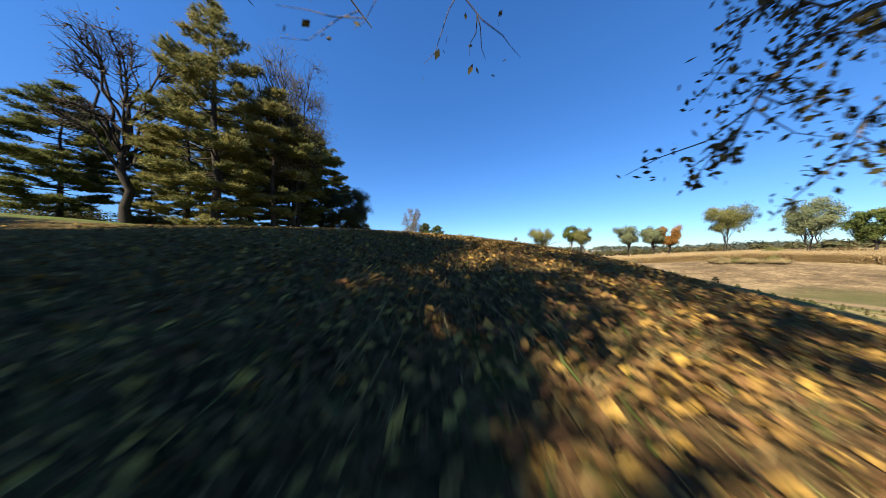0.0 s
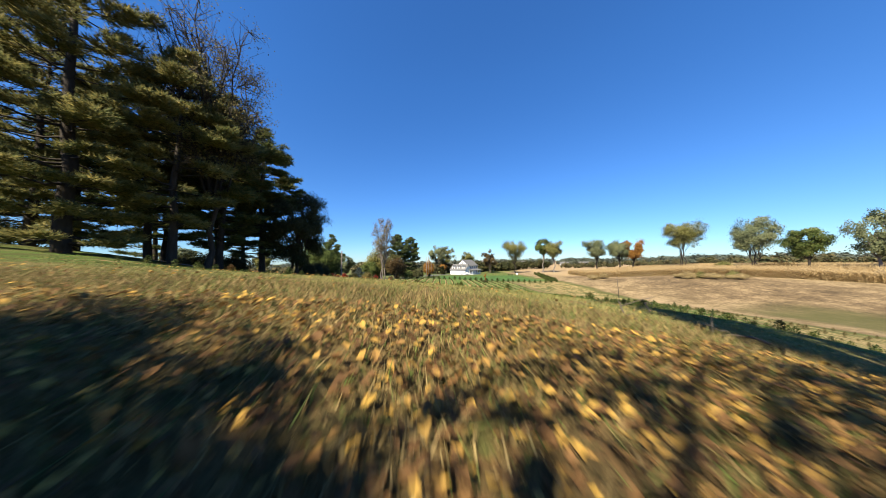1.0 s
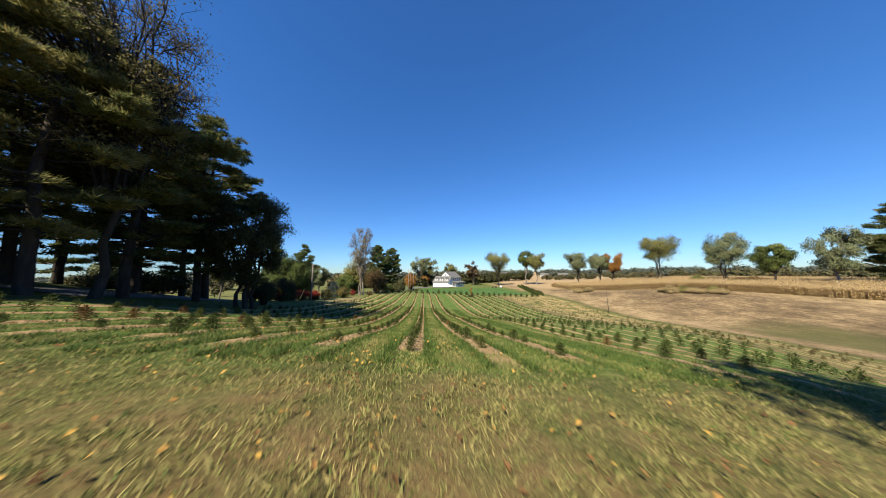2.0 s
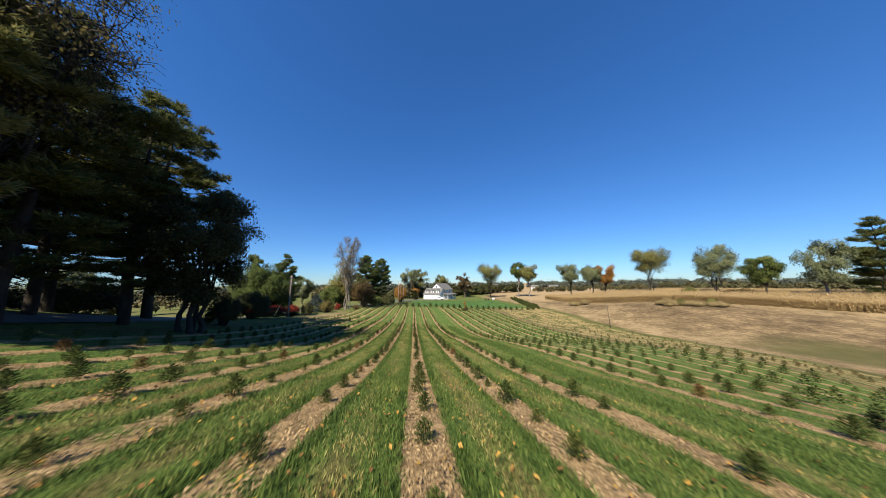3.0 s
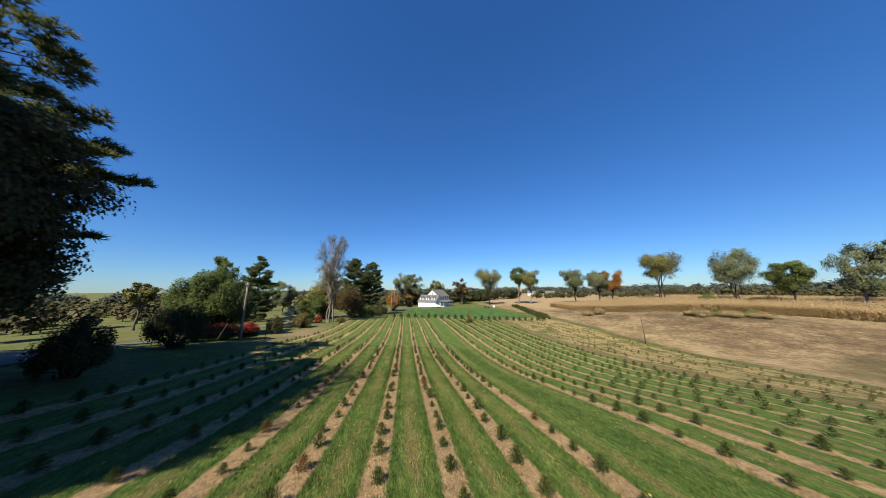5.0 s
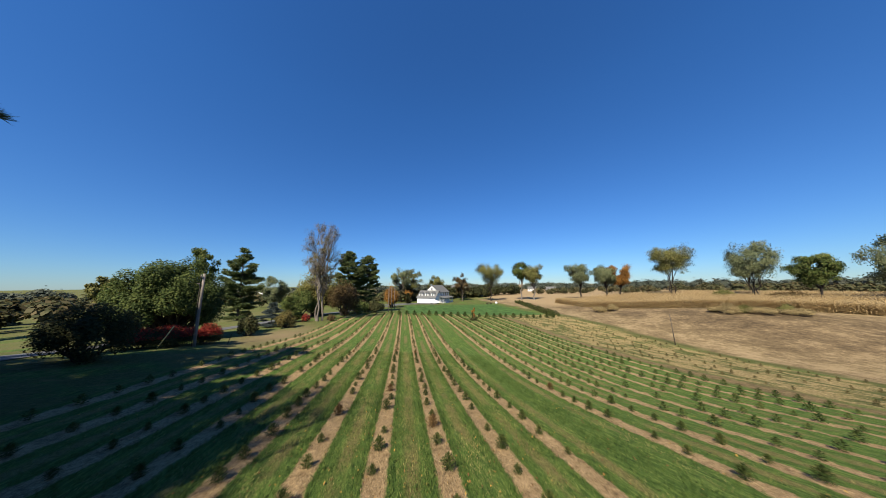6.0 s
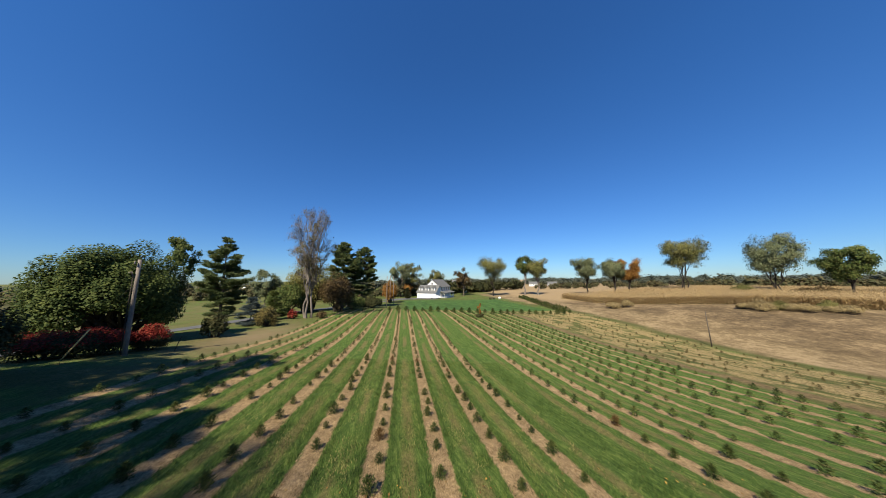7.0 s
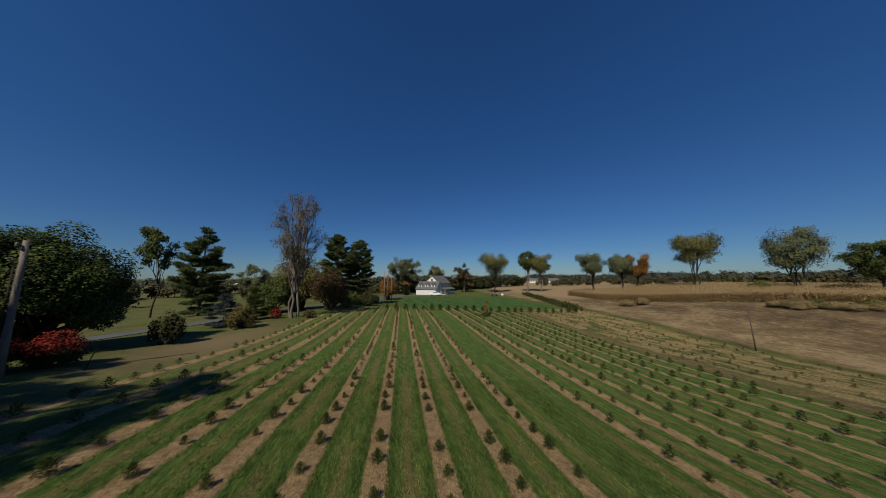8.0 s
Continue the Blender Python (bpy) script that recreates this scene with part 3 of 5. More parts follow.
ms = broadleaf_meshes(21, 18.6, 6.6, 3.8, 64, 34000, 0.1, (BARK_DARK, LEAF_OAK), bare=0.6, twigs=18, trunk_r=0.17, umbrella=0.1, lobe_r=1.35)
plant("oak_tree", ms, -17.0, 31.4, "tall tree with thinning brown autumn leaves among pines", "tree")
ms = broadleaf_meshes(22, 17.5, 3.0, 4.4, 26, 300, 0.2, (BARK_DARK, LEAF_BROWN), bare=0.4, twigs=34, trunk_r=0.3, true=False)
plant("bare_tree", ms, -27.0, 26.5, "dark bare tree that has lost its leaves", "tree")
ms = pine_meshes(24, 8.0, 0.8, 2.6, (BARK, PINE_YELLOW), whorls=14, tufts=9)
plant("pine_tree", ms, -33.0, 33.0, "small brownish pine beside a taller pine", "pine tree", "pines in the grove")
ms = broadleaf_meshes(23, 9.2, 1.9, 3.3, 44, 40000, 0.125, (BARK_DARK, LEAF_DARK), stems=4, umbrella=0.1, twigs=4, trunk_r=0.3, lobe_r=0.95)
plant("maple_tree", ms, -14.2, 38.5, "dark maple with several leaning stems and a rounded crown", "tree")

for i, (x, y, h, r) in enumerate(((-46.0, 29.0, 3.0, 3.6), (-41.0, 33.0, 2.6, 3.6), (-36.0, 36.5, 2.8, 3.6), (-29.0, 45.5, 2.2, 3.0), (-24.5, 43.5, 1.8, 2.6))):
    plant("dark_bush", shrub_meshes(110 + i, h, r, 7000, 0.17, (BARK_DARK, LEAF_DARK), lobes=13), x, y, "low dark bush in the shade under pines", "bush", "bushes under the pines", rz=61 * i, second="foliage")

# ---- the big trees over the start of the flight ----
x, y = -0.3, 5.6
spray = [((0.2, 0, 7), (2.30, 3.06, 4.19), (1.22, 4.20, 4.43), (0.20, 4.08, 4.01), (-0.70, 3.96, 3.47), (-1.36, 3.78, 2.87), (-1.78, 3.66, 2.33)),
         ((0.2, -0.1, 6.7), (1.94, 3.42, 3.35), (0.86, 4.02, 3.23), (0.02, 3.90, 2.75), (-0.34, 3.84, 2.27)),
         ((0.2, 0.1, 7.3), (2.18, 4.02, 4.79), (0.98, 4.74, 4.79), (-0.22, 4.38, 4.61), (-0.94, 4.26, 4.07))]
ms = broadleaf_meshes(71, 20.0, 11.0, 6.0, 36, 17000, 0.34, (BARK, LEAF_SHADE), umbrella=0.2, twigs=4, extra=[([p if k == 0 else (p[0] + 2.7, p[1] + 0.4, p[2]) for k, p in enumerate(s)], 26) for s in spray], trunk_r=0.3, spray_leaf=0.1, spray_reach=0.6)
plant("shade_tree", ms, x, y, "leafy shade tree with drooping branches over the grassy hill", "tree", "trees over the hill")
x, y = -11.3, 3.6
over = [((0.4, 0.5, 4.6), (3.0, 3.0, 6.2), (6.0, 5.6, 6.0), (7.8, 7.2, 5.2), (8.6, 7.6, 4.3)), ((0.4, 0.3, 4.6), (4.0, 3.0, 6.6), (8.0, 6.0, 6.4), (9.6, 7.4, 5.2), (10.4, 7.6, 4.4))]
ms = broadleaf_meshes(72, 12.4, 4.2, 5.0, 36, 48000, 0.36, (BARK, LEAF_SHADE), umbrella=0.1, twigs=4, true=False, extra=[([p if k == 0 else (p[0] - 0.6, p[1], p[2]) for k, p in enumerate(s)], 3) for s in over])
plant("shade_tree", ms, x, y, "tall shade tree with overhanging green and yellow leaves", "tree", "trees over the hill")
ms = broadleaf_meshes(74, 14.0, 6.0, 3.4, 14, 2600, 0.3, (BARK, LEAF_SHADE), umbrella=0.2, twigs=5, true=False, trunk_r=0.09)
plant("shade_tree", ms, -6.4, 4.0, "thin-leaved shade tree standing behind the leafy crest", "tree", "trees over the hill")
ms = broadleaf_meshes(73, 13.0, 3.0, 6.0, 24, 26000, 0.34, (BARK, LEAF_GREEN), umbrella=0.25, true=False, twigs=3)
plant("shade_tree", ms, -22.5, 4.0, "broad green shade tree on the grassy hill", "tree", "trees over the hill")
plant("shade_tree", ms, -29.0, 8.0, "broad green shade tree on the grassy hill", "tree", "trees over the hill", rz=140, scale=0.85)

# ---- trees along the far fields ----
FAR = [
    # x, y, height, clear, radius, lobes, leaves, seed, umbrella, stems, label
    (110.5, 101.6, 19.9, 9.5, 6.9, 30, LEAF_OLIVE, 31, 0.35, 3, "spreading field tree with olive autumn leaves behind corn"),
    (111.1, 80.3, 17.6, 6.6, 6.4, 44, LEAF_GREY, 32, 0.15, 3, "broad field tree with several dark limbs behind corn"),
    (109.2, 68.5, 12.0, 4.4, 4.6, 28, LEAF_GREEN, 33, 0.4, 2, "low spreading green tree behind corn"),
    (111.5, 58.5, 15.7, 4.6, 5.0, 26, LEAF_GREY, 34, 0.2, 1, "wide pale green tree beside the corn field"),
    (90.6, 125.9, 15.9, 7.4, 5.4, 26, LEAF_GREY, 35, 0.35, 1, "field tree with dusty green crown"),
    (94.0, 115.8, 14.2, 6.4, 4.8, 24, LEAF_GREY, 36, 0.35, 1, "field tree with dusty green crown"),
    (99.5, 114.1, 13.9, 5.6, 4.7, 24, LEAF_ORANGE, 37, 0.3, 1, "field tree turning orange"),
    (73.8, 148.5, 20.1, 11.0, 4.9, 22, LEAF_GREEN, 38, 0.35, 1, "tall pale-trunked tree with green crown"),
    (76.9, 141.8, 17.6, 9.0, 5.1, 22, LEAF_OLIVE, 39, 0.4, 1, "tall pale-trunked tree with olive crown"),
    (59.6, 155.2, 20.4, 8.0, 8.2, 34, LEAF_OLIVE, 40, 0.6, 1, "tall vase-shaped tree beside the lawn"),
]
for x, y, h, clear, rad, lobes, tone, seed, umb, stems, label in FAR:
    ms = broadleaf_meshes(seed, h, clear, rad, lobes, 15000, 0.34, (BARK_DARK if "pale" not in label else BARK_PALE, tone), umbrella=umb, stems=stems, twigs=3, trunk_r=0.32, lobe_r=1.05 * rad / lobes ** 0.3)
    plant("field_tree", ms, x, y, label, "tree", "trees along the field")
ms = pine_meshes(43, 20.8, 1.0, 5.2, (BARK_DARK, PINE_GREEN), whorls=18, tufts=16, needle=0.8, lift=0.4, gap=0.15)
plant("pine_tree", ms, 121.7, 53.2, "dark conifer standing beside the corn field", "pine tree")

# ---- the garden beside the planted field ----
ms = shrub_meshes(51, 8.0, 4.3, 76000, 0.15, (BARK_DARK, LEAF_MAPLE), lobes=60, lobe=0.22, dome=0.24)
plant("maple_tree", ms, -22.6, 67.2, "low round green maple behind red bushes", "tree")
ms = pine_meshes(52, 15.6, 0.8, 3.7, (BARK, PINE_MID), whorls=21, gap=0.14, needle=0.5, lift=0.7, tufts=18, width=0.2)
plant("pine_tree", ms, -30.4, 99.0, "ragged dark pine on the garden lawn", "pine tree")
ms = broadleaf_meshes(53, 16.4, 9.0, 2.9, 14, 5000, 0.3, (BARK_DARK, LEAF_GREEN), umbrella=0.3, trunk_r=0.13)
plant("garden_tree", ms, -39.3, 102.3, "tall slim tree with a small green crown", "tree")
ms = broadleaf_meshes(54, 18.0, 6.0, 3.8, 44, 5200, 0.17, (BARK_PALE, LEAF_THIN), umbrella=0.2, stems=3, twigs=22, trunk_r=0.27, bare=0.3)
plant("dying_tree", ms, -11.2, 83.6, "tall half-bare tree with pale trunks and few brown leaves", "tree")
ms = pine_meshes(55, 16.2, 3.6, 3.7, (BARK, PINE_MID), whorls=18, needle=0.5, peak=0.4, lift=0.7, gap=0.12, tufts=18, width=0.2)
plant("pine_tree", ms, -8.7, 105.9, "dark green pine with a bare reddish lower trunk", "pine tree", "pair of pines")
plant("pine_tree", ms, -4.1, 108.5, "dark green pine with a bare reddish lower trunk", "pine tree", "pair of pines", rz=100, scale=0.97)
GARDEN = [
    # name, x, y, height, radius, leaves, leaf size, tone, label
    ("dark_bush", -18.1, 54.4, 3.1, 1.8, 20000, 0.1, LEAF_DARK, "large dark brownish bush at the edge of the lawn"),
    ("dark_bush", -15.9, 44.7, 2.6, 1.15, 14000, 0.09, LEAF_DARK, "rounded dark bush standing alone on the lawn"),
    ("young_shrub", -15.8, 68.5, 2.4, 1.0, 2600, 0.15, LEAF_DARK, "upright dark shrub on worn lawn"),
    ("round_shrub", -14.2, 76.1, 2.4, 1.35, 3600, 0.15, LEAF_OAK, "small round shrub with bronze leaves on the lawn"),
    ("green_shrub", -16.6, 91.7, 5.6, 3.2, 9000, 0.28, LEAF_GREEN, "broad leafy green tree reaching the lawn"),
    ("yellow_shrub", -14.4, 98.0, 11.2, 4.8, 10000, 0.33, LEAF_YELLOW, "tall yellow-green tree behind the half-bare tree"),
    ("russet_shrub", -8.2, 93.5, 7.2, 3.2, 7000, 0.28, LEAF_BROWN, "russet autumn thicket beside the half-bare tree"),
    ("green_shrub", -6.0, 101.0, 3.4, 3.0, 4600, 0.26, LEAF_GREEN, "low green bushes below the pines"),
    ("green_shrub", -1.5, 104.0, 3.0, 2.6, 4000, 0.26, LEAF_DARK, "low dark bushes below the pines"),
    ("orange_shrub", 4.5, 128.0, 7.5, 2.8, 4600, 0.35, LEAF_ORANGE, "orange autumn tree beyond the pines"),
    ("dark_bush", -9.0, 82.5, 1.1, 0.8, 800, 0.16, LEAF_BROWN, "low brown bush at the foot of the pale tree"),
    ("red_shrub", -13.2, 83.0, 1.5, 0.7, 900, 0.14, LEAF_RED, "small reddish shrub beside the pale tree"),
]
for i, (nm, x, y, h, r, cnt, lf, tone, label) in enumerate(GARDEN):
    plant(nm, shrub_meshes(80 + i, h, r, cnt, lf, (BARK_DARK, tone), lobes=22, lobe=0.36), x, y, label, "bush", rz=37 * i, second="foliage")
for i, (x, y, w, h) in enumerate(((-19.5, 59.8, 1.5, 1.6), (-17.9, 60.4, 1.45, 1.7), (-16.1, 61.8, 1.0, 1.75))):
    ms = shrub_meshes(61 + i, h * 0.86, w, 6000, 0.1, (BARK, LEAF_DARK), lobes=16, squash=0.8)
    ob = plant("red_bush", ms, x, y, "rounded bush with bright red autumn top beside the pole", "bush", "red bushes", second="foliage")
    top = shrub_meshes(65 + i, h * 0.98, w * 1.05, 9000, 0.095, (BARK, LEAF_RED), lobes=16, squash=0.8, floor=0.42)
    part("red_top", top[1], None, ob, "bright red autumn leaves")
ms = pine_meshes(91, 3.4, 0.1, 1.7, (BARK, PINE_BLUE), whorls=12, tufts=9, needle=0.3, peak=0.12, width=0.14)
plant("blue_spruce", ms, -16.8, 78.0, "small blue-grey spruce on the lawn", "spruce")
ms = pine_meshes(92, 4.2, 0.1, 1.1, (BARK, LEAF_GREEN), whorls=12, tufts=9, needle=0.3, peak=0.12, width=0.14)
plant("young_conifer", ms, -15.4, 83.0, "narrow green conifer behind the blue spruce", "conifer")

# ---- utility pole with its guy wire ----
WOOD_GREY = bark("weathered pole wood", (0.11, 0.092, 0.08), (0.25, 0.22, 0.195), 9.0)
YELLOW = material("faded yellow plastic", 0.5)
nn = Nodes(YELLOW)
nn.color(nn.mix(nn.noise(7.0), (0.6, 0.36, 0.08), (0.7, 0.5, 0.2)))
STEEL = material("galvanised steel", 0.45, 0.9)
nn = Nodes(STEEL)
nn.color(nn.mix(nn.noise(20.0), (0.3, 0.3, 0.31), (0.5, 0.5, 0.5)))


def tube_mesh(name, pts, radii, mat, sides=10):
    g = Geo()
    g.tube(pts, radii, sides)
    k = len(pts)
    g.f.append([(k - 1) * sides + j for j in range(sides)])
    g.f.append([j for j in reversed(range(sides))])
    return g.mesh(name, mat, True)


PX, PY = -15.9, 59.7
PZ = ground_z(PX, PY)
pole = thing("utility_pole", PX, PY, PZ, "weathered grey wooden utility pole at the lawn's edge", "utility pole")
part("shaft", tube_mesh("shaft", [(0, 0, -0.5), (0.02, 0, 2), (0.05, 0, 4), (0.08, 0, 5.95)], [0.12, 0.11, 0.1, 0.085], WOOD_GREY, 14), None, pole)
part("conduit", tube_mesh("conduit", [(-0.1, -0.13, -0.2), (-0.09, -0.13, 2.6), (-0.06, -0.12, 4.8)], [0.026] * 3, BARK_DARK), None, pole, "grey metal cable conduit")
part("weatherhead", tube_mesh("weatherhead", [(-0.06, -0.12, 4.8), (-0.1, -0.2, 5.15), (-0.2, -0.28, 5.1)], [0.04, 0.045, 0.035], WOOD_GREY), None, pole)
part("insulator", tube_mesh("insulator", [(-0.02, -0.12, 5.6), (-0.02, -0.2, 5.66), (-0.02, -0.2, 5.85)], [0.03, 0.045, 0.03], WOOD_GREY), None, pole, "grey insulator bracket")
GX, GY = -16.9, 57.4
gz_ = ground_z(GX, GY)
guy = thing("guy_wire", GX, GY, gz_, "steel guy wire with a yellow guard anchoring the pole", "guy wire")
top = np.array([PX - GX + 0.05, PY - GY, PZ - gz_ + 4.6])
part("wire", tube_mesh("wire", [(0, 0, -0.1), top * 0.5, top], [0.008] * 3, BARK_DARK, 5), None, guy)
part("guard", tube_mesh("guard", [top * 0.06, top * 0.22, top * 0.38], [0.03] * 3, YELLOW, 8), None, guy, "faded yellow plastic guard")
ob = new("stake", tube_mesh("stake", [(0, 0, -0.1), (0.1, 0.1, 0.45), (0.22, 0.2, 0.95)], [0.025, 0.024, 0.02], BARK_DARK, 6))
ob.matrix_basis = pose(-14.2, 60.9, ground_z(-14.2, 60.9))
tagged(ob, "thin leaning wooden stake on the lawn", "stake")
post = new("fence_post", tube_mesh("fence_post", [(0, 0, -0.3), (-0.12, 0.03, 2.0), (-0.2, 0.1, 4.7)], [0.075, 0.065, 0.045], BARK, 8))
post.matrix_basis = pose(43.6, 62.2, ground_z(43.6, 62.2))
tagged(post, "tall thin leaning wooden pole in dry grass", "pole")
for i, (x, y, h) in enumerate(((2.2, 103.0, 8.0), (3.6, 112.0, 9.0), (5.2, 120.0, 9.0))):
    ob = new("far_pole", tube_mesh("far_pole", [(0, 0, -0.3), (0, 0, h)], [0.1, 0.075], WOOD_GREY, 8))
    ob.matrix_basis = pose(x, y, ground_z(x, y))
    tagged(ob, "plain wooden utility pole along the house drive", "utility pole", "poles along the drive")

# ---- house ----
WHITE = material("white siding", 0.55)
nn = Nodes(WHITE)
nn.color(nn.mix(nn.noise(1.5), (0.6, 0.61, 0.62), (0.7, 0.7, 0.69)))
ROOF = material("grey shingles", 0.85)
nn = Nodes(ROOF)
nn.color(nn.mix(nn.noise(6.0), (0.07, 0.072, 0.075), (0.13, 0.13, 0.13)))
GLASS = material("dark window glass", 0.08, spec=0.6)
nn = Nodes(GLASS)
nn.color(nn.mix(nn.noise(3.0), (0.03, 0.035, 0.045), (0.07, 0.08, 0.09)))
ASPHALT = material("asphalt", 0.9)
nn = Nodes(ASPHALT)
nn.color(nn.ramp(nn.math("ADD", nn.math("MULTIPLY", nn.noise(40.0), 0.5), nn.math("MULTIPLY", nn.noise(0.8), 0.5)), (0.35, (0.05, 0.052, 0.055)), (0.65, (0.11, 0.11, 0.112))))


def box(bm, x0, y0, z0, x1, y1, z1):
    vs = [bm.verts.new(p) for p in ((x0, y0, z0), (x1, y0, z0), (x1, y1, z0), (x0, y1, z0), (x0, y0, z1), (x1, y0, z1), (x1, y1, z1), (x0, y1, z1))]
    for f in ((3, 2, 1, 0), (4, 5, 6, 7), (0, 1, 5, 4), (1, 2, 6, 5), (2, 3, 7, 6), (3, 0, 4, 7)):
        bm.faces.new([vs[i] for i in f])


def boxes(*bs):
    bm = bmesh.new()
    for b in bs:
        box(bm, *b)
    return bm


def gable_walls(x0, y0, x1, y1, z0, eave, ridge):
    """Walls of a block whose ridge runs along x, gables closed."""
    bm = bmesh.new()
    ym = (y0 + y1) / 2
    p = [bm.verts.new(c) for c in ((x0, y0, z0), (x0, y1, z0), (x0, y1, eave), (x0, ym, ridge), (x0, y0, eave), (x1, y0, z0), (x1, y1, z0), (x1, y1, eave), (x1, ym, ridge), (x1, y0, eave))]
    for f in ((0, 4, 3, 2, 1), (5, 6, 7, 8, 9), (0, 5, 9, 4), (1, 2, 7, 6), (4, 9, 8, 3), (2, 3, 8, 7), (0, 1, 6, 5)):
        bm.faces.new([p[i] for i in f])
    return bm


def gable_roof(x0, y0, x1, y1, eave, ridge, lap=0.35, thick=0.16):
    bm = bmesh.new()
    ym = (y0 + y1) / 2
    k = (ridge - eave) / (ym - y0)
    sec = [(y0 - lap, eave - lap * k + 0.05), (ym, ridge + 0.05), (y1 + lap, eave - lap * k + 0.05), (y1 + lap, eave - lap * k + 0.05 + thick), (ym, ridge + 0.05 + thick), (y0 - lap, eave - lap * k + 0.05 + thick)]
    a = [bm.verts.new((x0 - lap, y, z)) for y, z in sec]
    b = [bm.verts.new((x1 + lap, y, z)) for y, z in sec]
    for i in range(6):
        j = (i + 1) % 6
        bm.faces.new((a[i], a[j], b[j], b[i]))
    bm.faces.new(a[::-1])
    bm.faces.new(b)
    return bm


def turned(bm):
    """The same block with its ridge along y instead of x."""
    for v in bm.verts:
        v.co.x, v.co.y = v.co.y, v.co.x
    bmesh.ops.reverse_faces(bm, faces=bm.faces[:])
    return bm


def window(parent, x, y, z, w, h, rz=0.0):
    """A framed window whose lower middle is at x, y, z; it faces -y, or +x with rz=90."""
    fr = 0.09
    bars = boxes((-w / 2 - fr, -0.06, -fr, -w / 2, 0.02, h + fr), (w / 2, -0.06, -fr, w / 2 + fr, 0.02, h + fr), (-w / 2, -0.06, h, w / 2, 0.02, h + fr), (-w / 2, -0.06, -fr, w / 2, 0.02, 0), (-0.025, -0.05, 0, 0.025, -0.01, h), (-w / 2, -0.05, h * 0.5 - 0.025, -0.025, -0.01, h * 0.5 + 0.025), (0.025, -0.05, h * 0.5 - 0.025, w / 2, -0.01, h * 0.5 + 0.025))
    frame_ob = part("window", bars, WHITE, parent)
    frame_ob.matrix_basis = pose(x, y, z, 0, 0, rz)
    part("pane", boxes((-w / 2, -0.03, 0, w / 2, 0.01, h)), GLASS, frame_ob, "dark window pane")
    return frame_ob


HX, HY, HROT = 19.0, 154.6, -43.0
house = thing("house", HX, HY, ground_z(26, 150) - 0.1, "white two-storey house with grey roof, dormers, garage and porch", "house", rz=HROT)
part("wall", gable_walls(0, 0, 10.2, 7.0, -1.2, 2.8, 5.9), WHITE, house)
part("roof", gable_roof(0, 0, 10.2, 7.0, 2.8, 5.9), ROOF, house)
part("wall", turned(gable_walls(3.6, 2.2, 14.5, 10.4, -1.2, 5.2, 8.5)), WHITE, house)
part("roof", turned(gable_roof(3.6, 2.2, 14.5, 10.4, 5.2, 8.5)), ROOF, house)
for dx in (0.9, 4.3, 7.6):
    d = part("dormer", boxes((dx, 0.7, 2.9, dx + 1.7, 3.2, 4.9)), WHITE, house)
    bm = bmesh.new()
    p = [bm.verts.new(q) for q in ((dx - 0.2, 0.45, 4.8), (dx + 0.85, 0.45, 5.7), (dx + 1.9, 0.45, 4.8), (dx - 0.2, 3.4, 4.8), (dx + 0.85, 3.4, 5.7), (dx + 1.9, 3.4, 4.8))]
    for f in ((0, 2, 1), (3, 4, 5), (0, 1, 4, 3), (1, 2, 5, 4), (0, 3, 5, 2)):
        bm.faces.new([p[i] for i in f])
    part("dormer_roof", bm, ROOF, d, "grey shingled dormer roof")
    window(d, dx + 0.85, 0.68, 3.35, 0.8, 1.3)
DOOR_WHITE = material("off-white door panels", 0.5)
nn = Nodes(DOOR_WHITE)
nn.color(nn.mix(nn.noise(2.0), (0.58, 0.58, 0.57), (0.68, 0.68, 0.67)))
for dx in (0.6, 5.5):
    d = part("garage_door", boxes((dx, -0.05, -0.3, dx + 4.1, 0.0, 2.2)), DOOR_WHITE, house, "white panelled garage door")
    for i in range(4):
        part("panel", boxes((dx + 0.08, -0.075, -0.22 + 0.6 * i, dx + 4.02, -0.048, 0.28 + 0.6 * i)), DOOR_WHITE, d)
for y in (5.4, 8.0, 10.6, 13.0):
    window(house, 10.42, y, 3.5, 1.0, 1.4, 90)
    window(house, 10.42, y, 0.8, 1.0, 1.5, 90)
window(house, 6.3, 3.58, 6.2, 0.9, 1.0)
porch = part("porch", boxes((10.45, 3.8, -1.0, 12.9, 14.3, 0.1)), WHITE, house, "open white porch with posts")
bm = bmesh.new()
p = [bm.verts.new(q) for q in ((13.3, 3.5, 2.5), (13.3, 14.6, 2.5), (10.43, 14.6, 3.3), (10.43, 3.5, 3.3), (13.3, 3.5, 2.35), (13.3, 14.6, 2.35), (10.43, 14.6, 3.15), (10.43, 3.5, 3.15))]
for f in ((0, 1, 2, 3), (7, 6, 5, 4), (0, 4, 5, 1), (1, 5, 6, 2), (2, 6, 7, 3), (3, 7, 4, 0)):
    bm.faces.new([p[i] for i in f])
part("porch_roof", bm, ROOF, porch, "grey shingled porch roof")
for i in range(6):
    y = 3.9 + 2.04 * i
    part("post", boxes((12.7, y, 0.1, 12.86, y + 0.16, 2.42)), WHITE, porch)
for y0, y1 in ((3.9, 7.9), (10.1, 14.1)):
    part("railing", boxes((12.74, y0, 0.95, 12.82, y1, 1.03), *[(12.76, y0 + 0.2 + 0.24 * i, 0.1, 12.8, y0 + 0.24 + 0.24 * i, 0.95) for i in range(int((y1 - y0) / 0.24) - 1)]), WHITE, porch)


